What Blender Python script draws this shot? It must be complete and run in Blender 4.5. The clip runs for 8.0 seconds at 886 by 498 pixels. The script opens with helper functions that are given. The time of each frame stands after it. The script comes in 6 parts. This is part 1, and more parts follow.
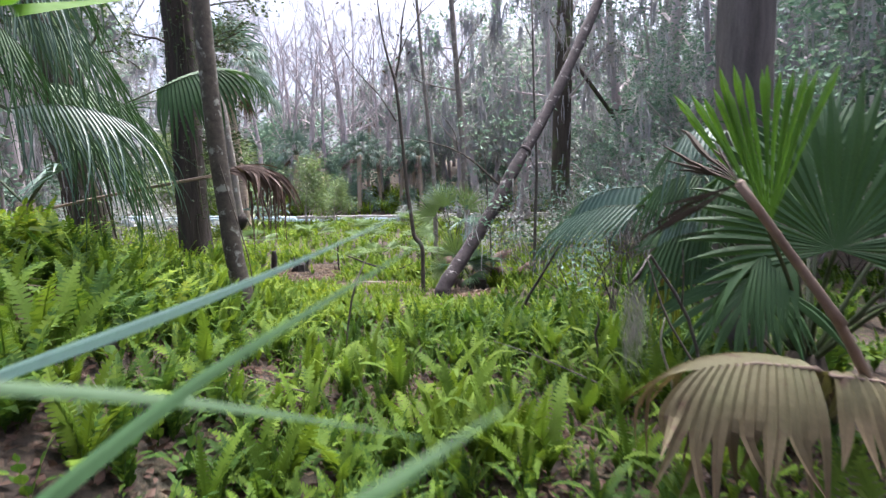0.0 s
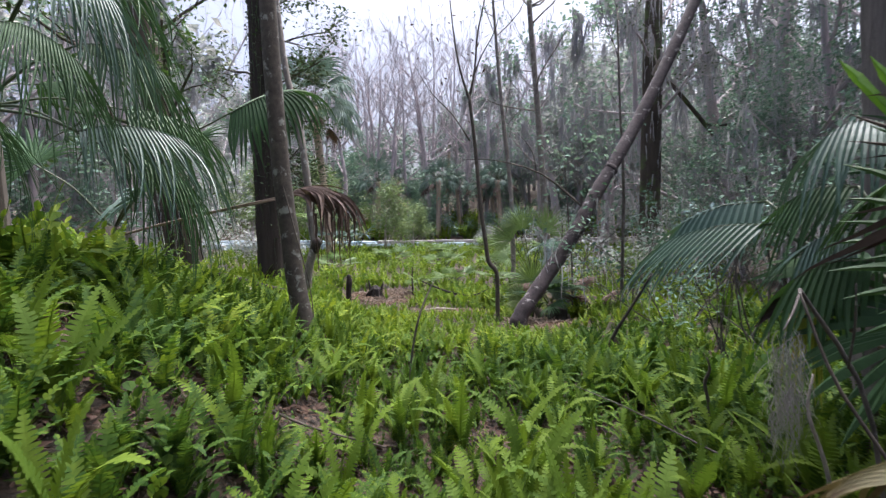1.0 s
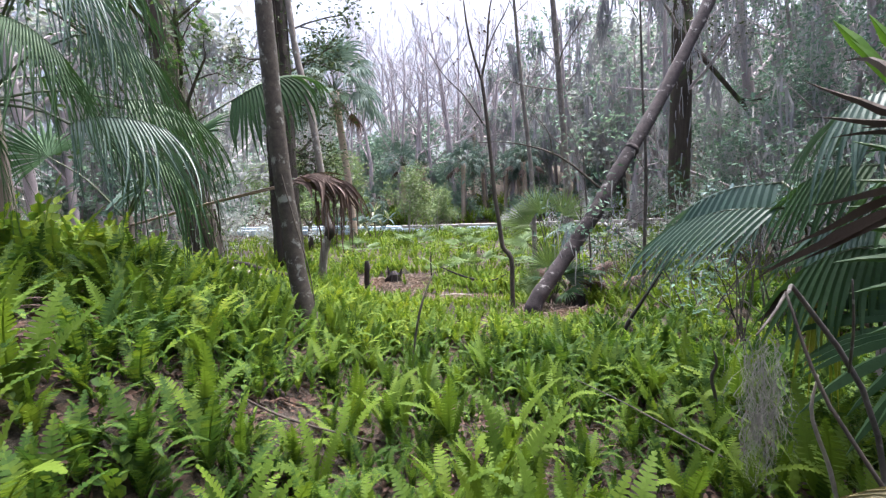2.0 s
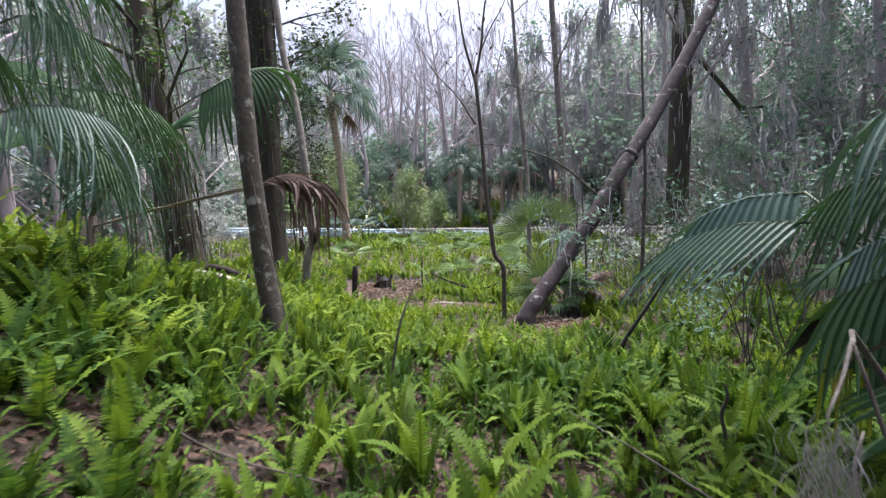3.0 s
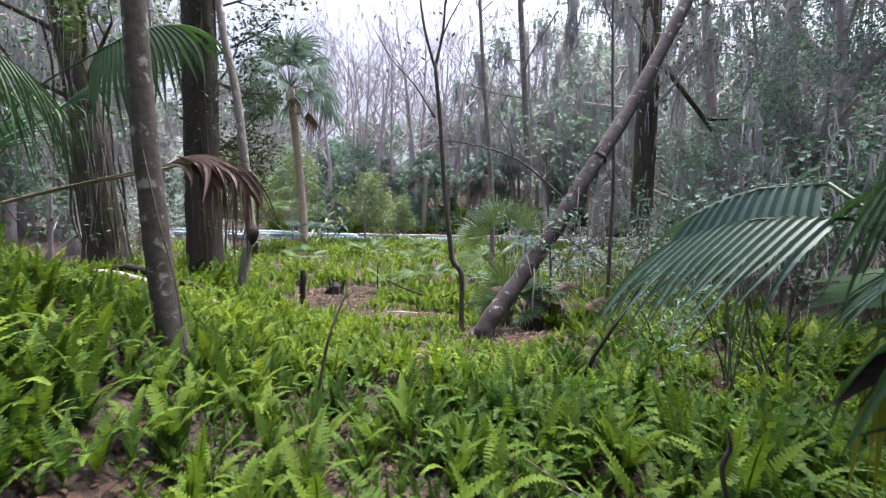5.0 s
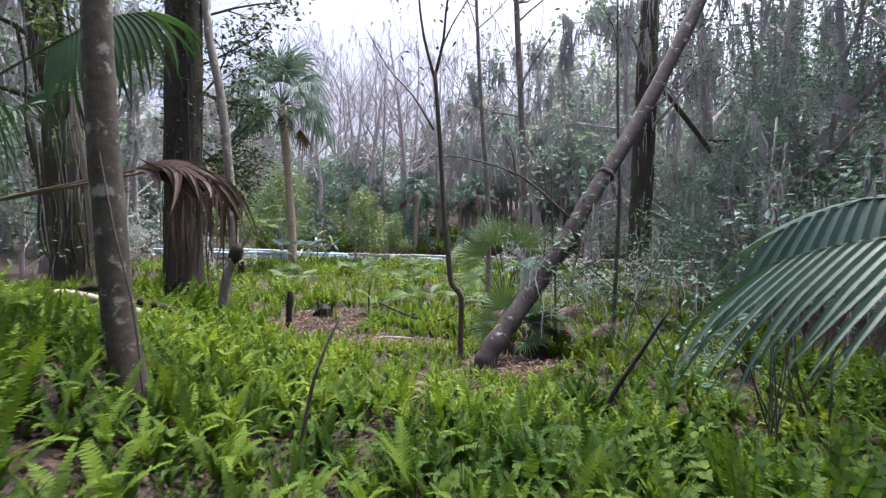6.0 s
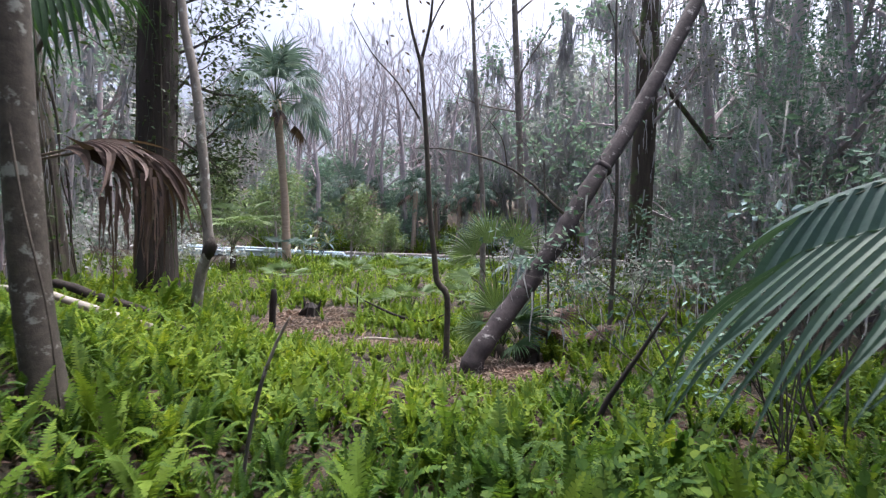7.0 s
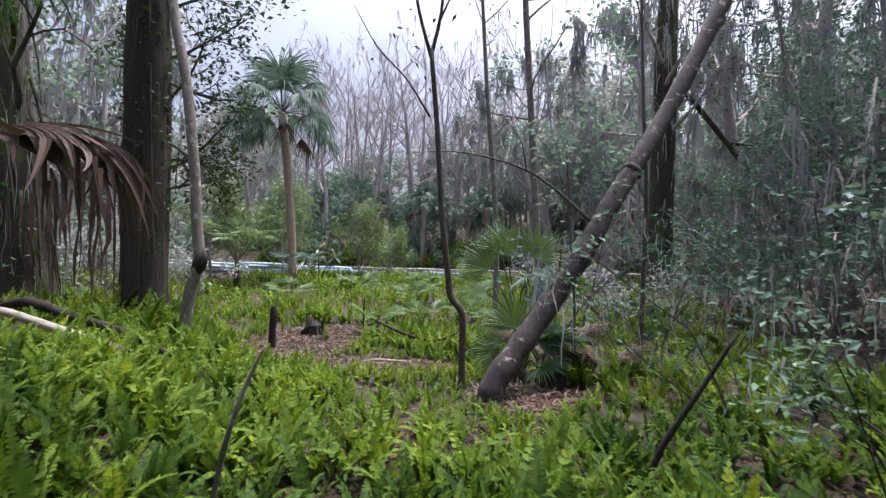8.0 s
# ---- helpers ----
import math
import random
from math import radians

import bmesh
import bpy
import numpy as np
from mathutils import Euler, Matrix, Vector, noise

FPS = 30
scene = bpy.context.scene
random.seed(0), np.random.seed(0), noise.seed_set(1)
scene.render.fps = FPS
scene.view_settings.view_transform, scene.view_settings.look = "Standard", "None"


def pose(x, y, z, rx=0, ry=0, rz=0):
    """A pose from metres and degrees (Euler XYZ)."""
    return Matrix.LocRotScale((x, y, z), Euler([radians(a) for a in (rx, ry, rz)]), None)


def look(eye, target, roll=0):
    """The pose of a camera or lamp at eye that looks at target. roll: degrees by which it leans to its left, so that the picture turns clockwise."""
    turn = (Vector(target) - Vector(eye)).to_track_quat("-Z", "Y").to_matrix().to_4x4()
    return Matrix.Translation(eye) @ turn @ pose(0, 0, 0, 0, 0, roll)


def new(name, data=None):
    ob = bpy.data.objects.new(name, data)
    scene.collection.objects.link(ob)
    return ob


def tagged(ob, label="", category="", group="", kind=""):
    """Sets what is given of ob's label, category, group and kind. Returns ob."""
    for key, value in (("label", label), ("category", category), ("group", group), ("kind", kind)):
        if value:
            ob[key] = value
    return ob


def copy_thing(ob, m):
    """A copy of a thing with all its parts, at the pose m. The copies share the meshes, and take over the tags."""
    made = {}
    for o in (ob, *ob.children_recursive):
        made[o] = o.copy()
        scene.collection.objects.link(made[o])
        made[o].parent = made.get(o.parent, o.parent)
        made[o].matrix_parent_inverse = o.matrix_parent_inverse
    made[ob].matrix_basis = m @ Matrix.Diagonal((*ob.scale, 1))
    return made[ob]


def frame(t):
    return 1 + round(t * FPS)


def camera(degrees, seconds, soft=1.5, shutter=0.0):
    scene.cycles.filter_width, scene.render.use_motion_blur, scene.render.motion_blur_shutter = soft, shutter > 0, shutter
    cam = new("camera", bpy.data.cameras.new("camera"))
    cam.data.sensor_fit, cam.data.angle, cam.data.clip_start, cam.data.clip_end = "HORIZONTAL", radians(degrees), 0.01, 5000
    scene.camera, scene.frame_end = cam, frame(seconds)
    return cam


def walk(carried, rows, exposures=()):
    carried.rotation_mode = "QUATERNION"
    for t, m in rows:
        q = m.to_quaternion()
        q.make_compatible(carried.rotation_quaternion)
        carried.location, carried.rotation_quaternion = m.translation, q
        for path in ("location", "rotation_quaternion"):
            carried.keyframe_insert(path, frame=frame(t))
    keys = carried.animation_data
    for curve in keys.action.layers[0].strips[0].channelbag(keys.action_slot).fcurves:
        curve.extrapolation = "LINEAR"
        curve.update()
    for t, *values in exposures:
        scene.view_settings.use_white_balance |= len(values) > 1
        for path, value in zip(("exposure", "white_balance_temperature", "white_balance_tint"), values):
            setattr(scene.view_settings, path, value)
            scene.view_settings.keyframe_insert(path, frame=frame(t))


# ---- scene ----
# ================= camera and its walk =================
cam = camera(85.0, 8.0, soft=1.3, shutter=0.5)
# seconds, x, y, z, yaw, pitch, roll
ROWS = [
    (0.0, 0.103, 0.255, 1.415, 0.7, -6.86, -0.96),
    (0.5, 0.095, 0.526, 1.497, 4.21, -5.4, -0.7),
    (1.0, 0.169, 0.835, 1.36, 10.08, -3.71, -1.4),
    (2.5, 0.495, 1.194, 1.393, 13.71, -6.23, -2.35),
    (3.0, 0.47, 1.508, 1.396, 13.11, -5.15, -1.25),
    (3.5, 0.514, 1.75, 1.335, 12.68, -4.33, 0.77),
    (4.0, 0.599, 1.973, 1.305, 12.14, -4.55, 1.52),
    (4.5, 0.592, 2.149, 1.278, 10.49, -4.99, 0.78),
    (6.0, 0.285, 2.884, 1.233, 7.92, -1.84, 1.02),
    (6.5, 0.393, 3.189, 1.185, 8.14, -1.66, 1.35),
    (7.0, 0.447, 3.354, 1.17, 7.99, -1.85, 1.41),
    (7.5, 0.338, 3.744, 1.074, 8.1, -1.25, 1.36),
    (8.0, 0.269, 4.078, 1.104, 9.0, -0.09, 1.04),
]


def stand(x, y, z, yaw, pitch, roll):
    """The camera's pose from its place, its turn to the left, its tilt up and its lean."""
    yaw, pitch = radians(yaw), radians(pitch)
    ahead = Vector((-math.sin(yaw) * math.cos(pitch), math.cos(yaw) * math.cos(pitch), math.sin(pitch)))
    eye = Vector((x, y, z))
    return look(eye, eye + ahead, roll)


walk(cam, [(t, stand(*row)) for t, *row in ROWS],
     exposures=[(0.0, 2.55, 5850, 10), (0.5, 2.8, 5850, 10), (1.0, 2.02, 5850, 10), (2.5, 2.7, 5850, 10), (3.0, 2.18, 5850, 10), (3.5, 2.22, 5850, 10), (4.5, 2.32, 5850, 10), (6.0, 2.08, 5850, 10), (7.0, 2.02, 5850, 10), (7.5, 2.14, 5850, 10), (8.0, 1.78, 5850, 10)])

# ================= world and sun =================
SUN_UP, SUN_TURN = 73.0, 25.0          # veiled sun, high beyond the creek; the light is soft
world = bpy.data.worlds.new("evening_sky")
scene.world = world
world.use_nodes = True
wn, wl = world.node_tree.nodes, world.node_tree.links
sky = wn.new("ShaderNodeTexSky")
sky.sky_type = "NISHITA"
sky.sun_disc = False
sky.sun_elevation, sky.sun_rotation = radians(SUN_UP), radians(SUN_TURN)
sky.air_density, sky.dust_density, sky.ozone_density = 0.5, 10.0, 0.4
wl.new(sky.outputs[0], wn["Background"].inputs[0])
wn["Background"].inputs[1].default_value = 0.098
sun_data = bpy.data.lights.new("sun", "SUN")
sun_data.energy, sun_data.angle, sun_data.color = 1.4, radians(30), (1.0, 0.96, 0.9)
sun = new("sun", sun_data)
sd = Vector((math.sin(radians(SUN_TURN)) * math.cos(radians(SUN_UP)), math.cos(radians(SUN_TURN)) * math.cos(radians(SUN_UP)), math.sin(radians(SUN_UP))))
sun.matrix_world = look(sd * 60, (0, 0, 0))

# ================= materials =================


def nodes(name):
    mat = bpy.data.materials.new(name)
    mat.use_nodes = True
    nt = mat.node_tree
    return mat, nt.nodes, nt.links, nt.nodes["Principled BSDF"]


def ramp(nd, lk, source, stops):
    r = nd.new("ShaderNodeValToRGB")
    els = r.color_ramp.elements
    while len(els) < len(stops):
        els.new(0.5)
    for e, (pos, col) in zip(els, stops):
        e.position, e.color = pos, (*col, 1)
    lk.new(source, r.inputs[0])
    return r.outputs[0]


def noise_tex(nd, lk, scale, detail=4, rough=0.6, stretch=None):
    tc = nd.new("ShaderNodeTexCoord")
    n = nd.new("ShaderNodeTexNoise")
    n.inputs["Scale"].default_value, n.inputs["Detail"].default_value, n.inputs["Roughness"].default_value = scale, detail, rough
    if stretch:
        mp = nd.new("ShaderNodeMapping")
        mp.inputs["Scale"].default_value = stretch
        lk.new(tc.outputs["Object"], mp.inputs[0])
        lk.new(mp.outputs[0], n.inputs["Vector"])
    else:
        lk.new(tc.outputs["Object"], n.inputs["Vector"])
    return n.outputs["Fac"]


def mixed(nd, lk, fac, a, b, mode="MIX"):
    m = nd.new("ShaderNodeMix")
    m.data_type, m.blend_type = "RGBA", mode
    for sock, val in ((m.inputs[0], fac), (m.inputs[6], a), (m.inputs[7], b)):
        if isinstance(val, (int, float)):
            sock.default_value = val
        elif isinstance(val, tuple):
            sock.default_value = (*val, 1)
        else:
            lk.new(val, sock)
    return m.outputs[2]


def bump(nd, lk, bsdf, height, strength, distance):
    b = nd.new("ShaderNodeBump")
    b.inputs["Strength"].default_value, b.inputs["Distance"].default_value = strength, distance
    lk.new(height, b.inputs["Height"])
    lk.new(b.outputs[0], bsdf.inputs["Normal"])


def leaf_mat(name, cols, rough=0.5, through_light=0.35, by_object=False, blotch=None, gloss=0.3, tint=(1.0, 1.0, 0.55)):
    """Foliage: colour varies leaf by leaf and in blotches; some light passes through."""
    mat, nd, lk, bs = nodes(name)
    if by_object:
        rnd = nd.new("ShaderNodeObjectInfo").outputs["Random"]
    else:
        rnd = nd.new("ShaderNodeNewGeometry").outputs["Random Per Island"]
    n = len(cols)
    col = ramp(nd, lk, rnd, [(i / max(1, n - 1), c) for i, c in enumerate(cols)])
    big = noise_tex(nd, lk, 1.3, 2)
    col = mixed(nd, lk, ramp(nd, lk, big, [(0.35, (0, 0, 0)), (0.7, (1, 1, 1))]), col, tuple(min(1, c * k) for c, k in zip(cols[-1], (0.75, 0.8, 0.9))))
    fine = noise_tex(nd, lk, 60, 3)
    col = mixed(nd, lk, 0.35, col, ramp(nd, lk, fine, [(0.3, (0.45, 0.45, 0.45)), (0.7, (1, 1, 1))]), "MULTIPLY")
    if blotch:
        spots = noise_tex(nd, lk, 9, 4)
        col = mixed(nd, lk, ramp(nd, lk, spots, [(0.58, (0, 0, 0)), (0.7, (1, 1, 1))]), col, blotch)
    lk.new(col, bs.inputs["Base Color"])
    bs.inputs["Roughness"].default_value = rough
    bs.inputs["Specular IOR Level"].default_value = gloss
    bump(nd, lk, bs, fine, 0.25, 0.004)
    tr = nd.new("ShaderNodeBsdfTranslucent")
    warm = mixed(nd, lk, 1.0, col, tint, "MULTIPLY")
    lk.new(warm, tr.inputs[0])
    mx = nd.new("ShaderNodeMixShader")
    mx.inputs[0].default_value = through_light
    lk.new(bs.outputs[0], mx.inputs[1])
    lk.new(tr.outputs[0], mx.inputs[2])
    lk.new(mx.outputs[0], nd["Material Output"].inputs[0])
    return mat


def bark_mat(name, dark, light, lichen=None, lichen_from=0.6, scale=9, ridges=(1, 1, 0.22), rough=0.9, depth=0.02, moss=None):
    mat, nd, lk, bs = nodes(name)
    rid = noise_tex(nd, lk, scale, 6, 0.7, ridges)
    col = ramp(nd, lk, rid, [(0.3, dark), (0.68, light)])
    fine = noise_tex(nd, lk, scale * 9, 4, 0.7)
    col = mixed(nd, lk, 0.5, col, ramp(nd, lk, fine, [(0.25, (0.4, 0.4, 0.4)), (0.75, (1, 1, 1))]), "MULTIPLY")
    if lichen:
        pat = noise_tex(nd, lk, scale * 0.55, 5, 0.65)
        col = mixed(nd, lk, ramp(nd, lk, pat, [(lichen_from, (0, 0, 0)), (lichen_from + 0.07, (1, 1, 1))]), col, lichen)
    if moss:
        pat2 = noise_tex(nd, lk, scale * 0.3, 4, 0.6)
        col = mixed(nd, lk, ramp(nd, lk, pat2, [(0.52, (0, 0, 0)), (0.66, (0.8, 0.8, 0.8))]), col, moss)
    lk.new(col, bs.inputs["Base Color"])
    bs.inputs["Roughness"].default_value = rough
    bump(nd, lk, bs, rid, 0.9, depth)
    return mat


def plain_mat(name, cols, scale=6, rough=0.8, depth=0.01, detail=6, stretch=None):
    mat, nd, lk, bs = nodes(name)
    n1 = noise_tex(nd, lk, scale, detail, 0.65, stretch)
    col = ramp(nd, lk, n1, [(0.25 + 0.5 * i / max(1, len(cols) - 1), c) for i, c in enumerate(cols)])
    n2 = noise_tex(nd, lk, scale * 12, 4, 0.7)
    col = mixed(nd, lk, 0.4, col, ramp(nd, lk, n2, [(0.25, (0.4, 0.4, 0.4)), (0.75, (1, 1, 1))]), "MULTIPLY")
    lk.new(col, bs.inputs["Base Color"])
    bs.inputs["Roughness"].default_value = rough
    bump(nd, lk, bs, n2, 0.6, depth)
    return mat


FERN = leaf_mat("fern_green", [(0.021, 0.053, 0.013), (0.066, 0.129, 0.019), (0.168, 0.236, 0.026), (0.099, 0.165, 0.024), (0.045, 0.094, 0.019)], 0.6, 0.42, gloss=0.12)
FERN_ONE = leaf_mat("fern_green_fronds", [(0.029, 0.072, 0.013), (0.085, 0.156, 0.019), (0.157, 0.227, 0.026)], 0.6, 0.42, by_object=True, gloss=0.12)
# lit copy of the fern green: light from the sky opening put into colour
FERN_LIT = leaf_mat("fern_green_lit", [(0.071, 0.133, 0.020), (0.176, 0.262, 0.024), (0.263, 0.324, 0.034), (0.105, 0.178, 0.030)], 0.6, 0.42, gloss=0.12)
PALM = leaf_mat("palm_green", [(0.028, 0.068, 0.026), (0.042, 0.092, 0.032), (0.062, 0.12, 0.048)], 0.55, 0.25, gloss=0.25)
PALM_PALE = leaf_mat("palm_grey_green", [(0.046, 0.092, 0.066), (0.064, 0.118, 0.085), (0.085, 0.146, 0.109)], 0.42, 0.2, gloss=0.5)
PALM_DULL = leaf_mat("dull_palm_grey_green", [(0.038, 0.080, 0.054), (0.053, 0.103, 0.070), (0.070, 0.127, 0.089)], 0.42, 0.2, gloss=0.5)
PALM_BRIGHT = leaf_mat("palm_bright_green", [(0.09, 0.20, 0.02), (0.13, 0.26, 0.03), (0.10, 0.21, 0.03)], 0.4, 0.4)
PALM_YOUNG = leaf_mat("young_palm_green", [(0.10, 0.17, 0.05), (0.15, 0.23, 0.07), (0.19, 0.26, 0.11)], 0.5, 0.35)
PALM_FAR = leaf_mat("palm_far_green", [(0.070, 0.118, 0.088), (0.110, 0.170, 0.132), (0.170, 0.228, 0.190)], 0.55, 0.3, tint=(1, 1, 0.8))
YELLOW = leaf_mat("yellowing_leaf", [(0.22, 0.24, 0.02), (0.30, 0.29, 0.03), (0.16, 0.21, 0.02)], 0.5, 0.4, blotch=(0.25, 0.16, 0.05))
DEAD = leaf_mat("dead_palm_leaf", [(0.078, 0.050, 0.040), (0.125, 0.084, 0.068), (0.098, 0.061, 0.050)], 0.75, 0.12, blotch=(0.10, 0.06, 0.04))
TAN = leaf_mat("tan_palm_leaf", [(0.13, 0.12, 0.05), (0.24, 0.17, 0.11), (0.12, 0.075, 0.05), (0.19, 0.17, 0.08)], 0.7, 0.2, blotch=(0.09, 0.055, 0.04))
BROWN = leaf_mat("shrivelled_leaf", [(0.022, 0.013, 0.008), (0.037, 0.024, 0.015), (0.031, 0.018, 0.012)], 0.75, 0.08)
BLACK_LEAF = leaf_mat("rotted_leaf", [(0.02, 0.014, 0.01), (0.035, 0.024, 0.018)], 0.8, 0.05)
# pale grey foliage: the haze over the far wood is mixed into the colour
LEAF_HAZED = leaf_mat("hazed_tree_leaf", [(0.209, 0.264, 0.230), (0.297, 0.347, 0.302), (0.374, 0.402, 0.375), (0.440, 0.424, 0.437)], 0.55, 0.42, tint=(1, 1, 0.85))
LEAF_DARK = leaf_mat("dark_tree_leaf", [(0.03, 0.05, 0.02), (0.05, 0.08, 0.03), (0.075, 0.10, 0.05)], 0.4, 0.3)
LEAF_VINE = leaf_mat("vine_leaf", [(0.035, 0.085, 0.02), (0.06, 0.125, 0.03), (0.10, 0.15, 0.06)], 0.5, 0.35)
# the pale blue is sky reflected on glossy leaves, painted as base colour
LEAF_SHEEN = leaf_mat("sky_sheen_leaf", [(0.151, 0.221, 0.228), (0.220, 0.289, 0.310), (0.110, 0.187, 0.173)], 0.55, 0.2, gloss=0.12)
# green raised and blued; part of the far bank's haze sits in it
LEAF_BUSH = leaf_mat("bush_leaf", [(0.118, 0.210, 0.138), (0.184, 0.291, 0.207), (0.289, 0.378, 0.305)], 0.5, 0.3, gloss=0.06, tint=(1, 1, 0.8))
# leaf green darkened to stand for the shade on the right
LEAF_SHADE = leaf_mat("shaded_small_leaf", [(0.039, 0.079, 0.051), (0.065, 0.117, 0.077), (0.111, 0.166, 0.124)], 0.6, 0.25, gloss=0.06, tint=(1, 1, 0.8))
LEAF_WOOD = leaf_mat("woodland_leaf", [(0.072, 0.139, 0.090), (0.112, 0.185, 0.131), (0.164, 0.238, 0.182)], 0.55, 0.3, gloss=0.06, tint=(1, 1, 0.8))
FEATHER = leaf_mat("feathery_bush_leaf", [(0.198, 0.266, 0.123), (0.261, 0.332, 0.180), (0.171, 0.237, 0.114)], 0.55, 0.35)
PALE_BLUE = leaf_mat("pale_blue_grey_leaf", [(0.33, 0.42, 0.44), (0.42, 0.5, 0.52)], 0.6, 0.2, tint=(1, 1, 0.9))
CREAM = leaf_mat("cream_strap_leaf", [(0.42, 0.44, 0.28), (0.55, 0.54, 0.40), (0.30, 0.38, 0.2)], 0.45, 0.25)
# moss grey lifted by painted haze for the far trees; MOSS_NEAR has none
MOSS_HAZED = leaf_mat("hanging_moss", [(0.305, 0.305, 0.310), (0.422, 0.413, 0.415), (0.359, 0.340, 0.359)], 0.9, 0.35, tint=(1, 1, 0.95))
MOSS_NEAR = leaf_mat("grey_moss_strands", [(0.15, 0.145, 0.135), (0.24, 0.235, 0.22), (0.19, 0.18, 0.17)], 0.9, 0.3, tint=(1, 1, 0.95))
LITTER = leaf_mat("dead_leaf_litter", [(0.046, 0.026, 0.018), (0.093, 0.052, 0.037), (0.140, 0.087, 0.065), (0.069, 0.037, 0.028)], 0.8, 0.1)
STRAW = leaf_mat("straw_litter", [(0.16, 0.10, 0.075), (0.25, 0.17, 0.13), (0.20, 0.13, 0.10), (0.30, 0.23, 0.18)], 0.85, 0.05)
BARK_GREY = bark_mat("grey_bark", (0.03, 0.025, 0.02), (0.09, 0.073, 0.06), (0.21, 0.21, 0.19), 0.57, 14, (1, 1, 0.9), 0.9, 0.008)
BARK_LEAN = bark_mat("leaning_trunk_bark", (0.014, 0.011, 0.013), (0.062, 0.047, 0.052), (0.26, 0.24, 0.245), 0.59, 9, (1, 1, 1), 0.9, 0.012)
BARK_DARK = bark_mat("dark_bark", (0.011, 0.008, 0.007), (0.045, 0.033, 0.028), (0.07, 0.08, 0.05), 0.66, 7, (1, 1, 0.12), 0.95, 0.035)
BARK_STOUT = bark_mat("grey_brown_bark", (0.05, 0.045, 0.045), (0.16, 0.14, 0.14), (0.2, 0.2, 0.2), 0.66, 7, (1, 1, 0.15), 0.95, 0.03)
BARK_VINE = bark_mat("vine_clad_bark", (0.025, 0.019, 0.014), (0.09, 0.07, 0.055), None, 0.6, 6, (1, 1, 0.1), 0.95, 0.04, moss=(0.07, 0.11, 0.03))
BARK_PALE = bark_mat("pale_bark", (0.10, 0.085, 0.075), (0.25, 0.22, 0.20), (0.33, 0.33, 0.31), 0.58, 10, (1, 1, 0.5), 0.9, 0.006)
# distant haze is put into this bark: grey paled and tinted lilac
BARK_HAZED = bark_mat("hazed_far_bark", (0.30, 0.255, 0.275), (0.50, 0.44, 0.46), None, 0.6, 3, (1, 1, 0.3), 0.95, 0.02)
BARK_PALM = bark_mat("palm_trunk_bark", (0.30, 0.22, 0.17), (0.50, 0.40, 0.32), None, 0.6, 5, (0.6, 0.6, 3.0), 0.9, 0.015)
TWIG = bark_mat("twig_bark", (0.03, 0.024, 0.02), (0.10, 0.08, 0.065), (0.2, 0.2, 0.17), 0.66, 20, (1, 1, 0.5), 0.9, 0.003)
TWIG_PALE = bark_mat("pale_twig_bark", (0.18, 0.15, 0.13), (0.38, 0.33, 0.29), None, 0.6, 20, (1, 1, 0.5), 0.9, 0.003)
TWIG_GREY = bark_mat("grey_twig_bark", (0.045, 0.038, 0.035), (0.12, 0.104, 0.095), (0.2, 0.2, 0.18), 0.6, 20, (1, 1, 0.5), 0.9, 0.003)
BLACK_WOOD = bark_mat("blackened_wood", (0.006, 0.005, 0.005), (0.03, 0.022, 0.02), None, 0.6, 14, (1, 1, 0.3), 0.95, 0.01)
LOG_WHITE = bark_mat("bleached_wood", (0.22, 0.19, 0.155), (0.42, 0.38, 0.33), None, 0.6, 12, (0.3, 1, 1), 0.85, 0.004)
STALK = plain_mat("palm_stalk", [(0.03, 0.05, 0.018), (0.055, 0.07, 0.028)], 8, 0.5, 0.003)
STALK_DEAD = plain_mat("dead_palm_stalk", [(0.16, 0.11, 0.085), (0.27, 0.2, 0.16)], 9, 0.75, 0.003)
# pale concrete; its blue stands for reflected sky, put into the colour
CONCRETE = plain_mat("sky_tinted_concrete", [(0.28, 0.38, 0.47), (0.42, 0.53, 0.63), (0.37, 0.43, 0.49)], 2.5, 0.75, 0.01)
CONCRETE_DULL = plain_mat("weathered_grey_concrete", [(0.15, 0.14, 0.13), (0.27, 0.25, 0.24), (0.2, 0.19, 0.18)], 2.5, 0.85, 0.01)


def ground_mat():
    """Forest floor: dark humus, brown leaf litter and green scraps; bare straw in the clearing."""
    mat, nd, lk, bs = nodes("forest_floor")
    a = noise_tex(nd, lk, 1.1, 5)
    b = noise_tex(nd, lk, 24, 6, 0.75)
    vor = nd.new("ShaderNodeTexVoronoi")
    vor.inputs["Scale"].default_value = 22
    tc = nd.new("ShaderNodeTexCoord")
    lk.new(tc.outputs["Object"], vor.inputs["Vector"])
    flakes = ramp(nd, lk, vor.outputs["Color"], [(0.2, (0.022, 0.015, 0.011)), (0.5, (0.06, 0.04, 0.03)), (0.8, (0.13, 0.085, 0.062))])
    col = mixed(nd, lk, ramp(nd, lk, b, [(0.35, (0, 0, 0)), (0.6, (1, 1, 1))]), (0.016, 0.012, 0.009), flakes)
    col = mixed(nd, lk, ramp(nd, lk, a, [(0.5, (0, 0, 0)), (0.68, (0.45, 0.45, 0.45))]), col, (0.035, 0.05, 0.014))
    lk.new(col, bs.inputs["Base Color"])
    bs.inputs["Roughness"].default_value = 0.95
    bump(nd, lk, bs, b, 0.9, 0.04)
    return mat


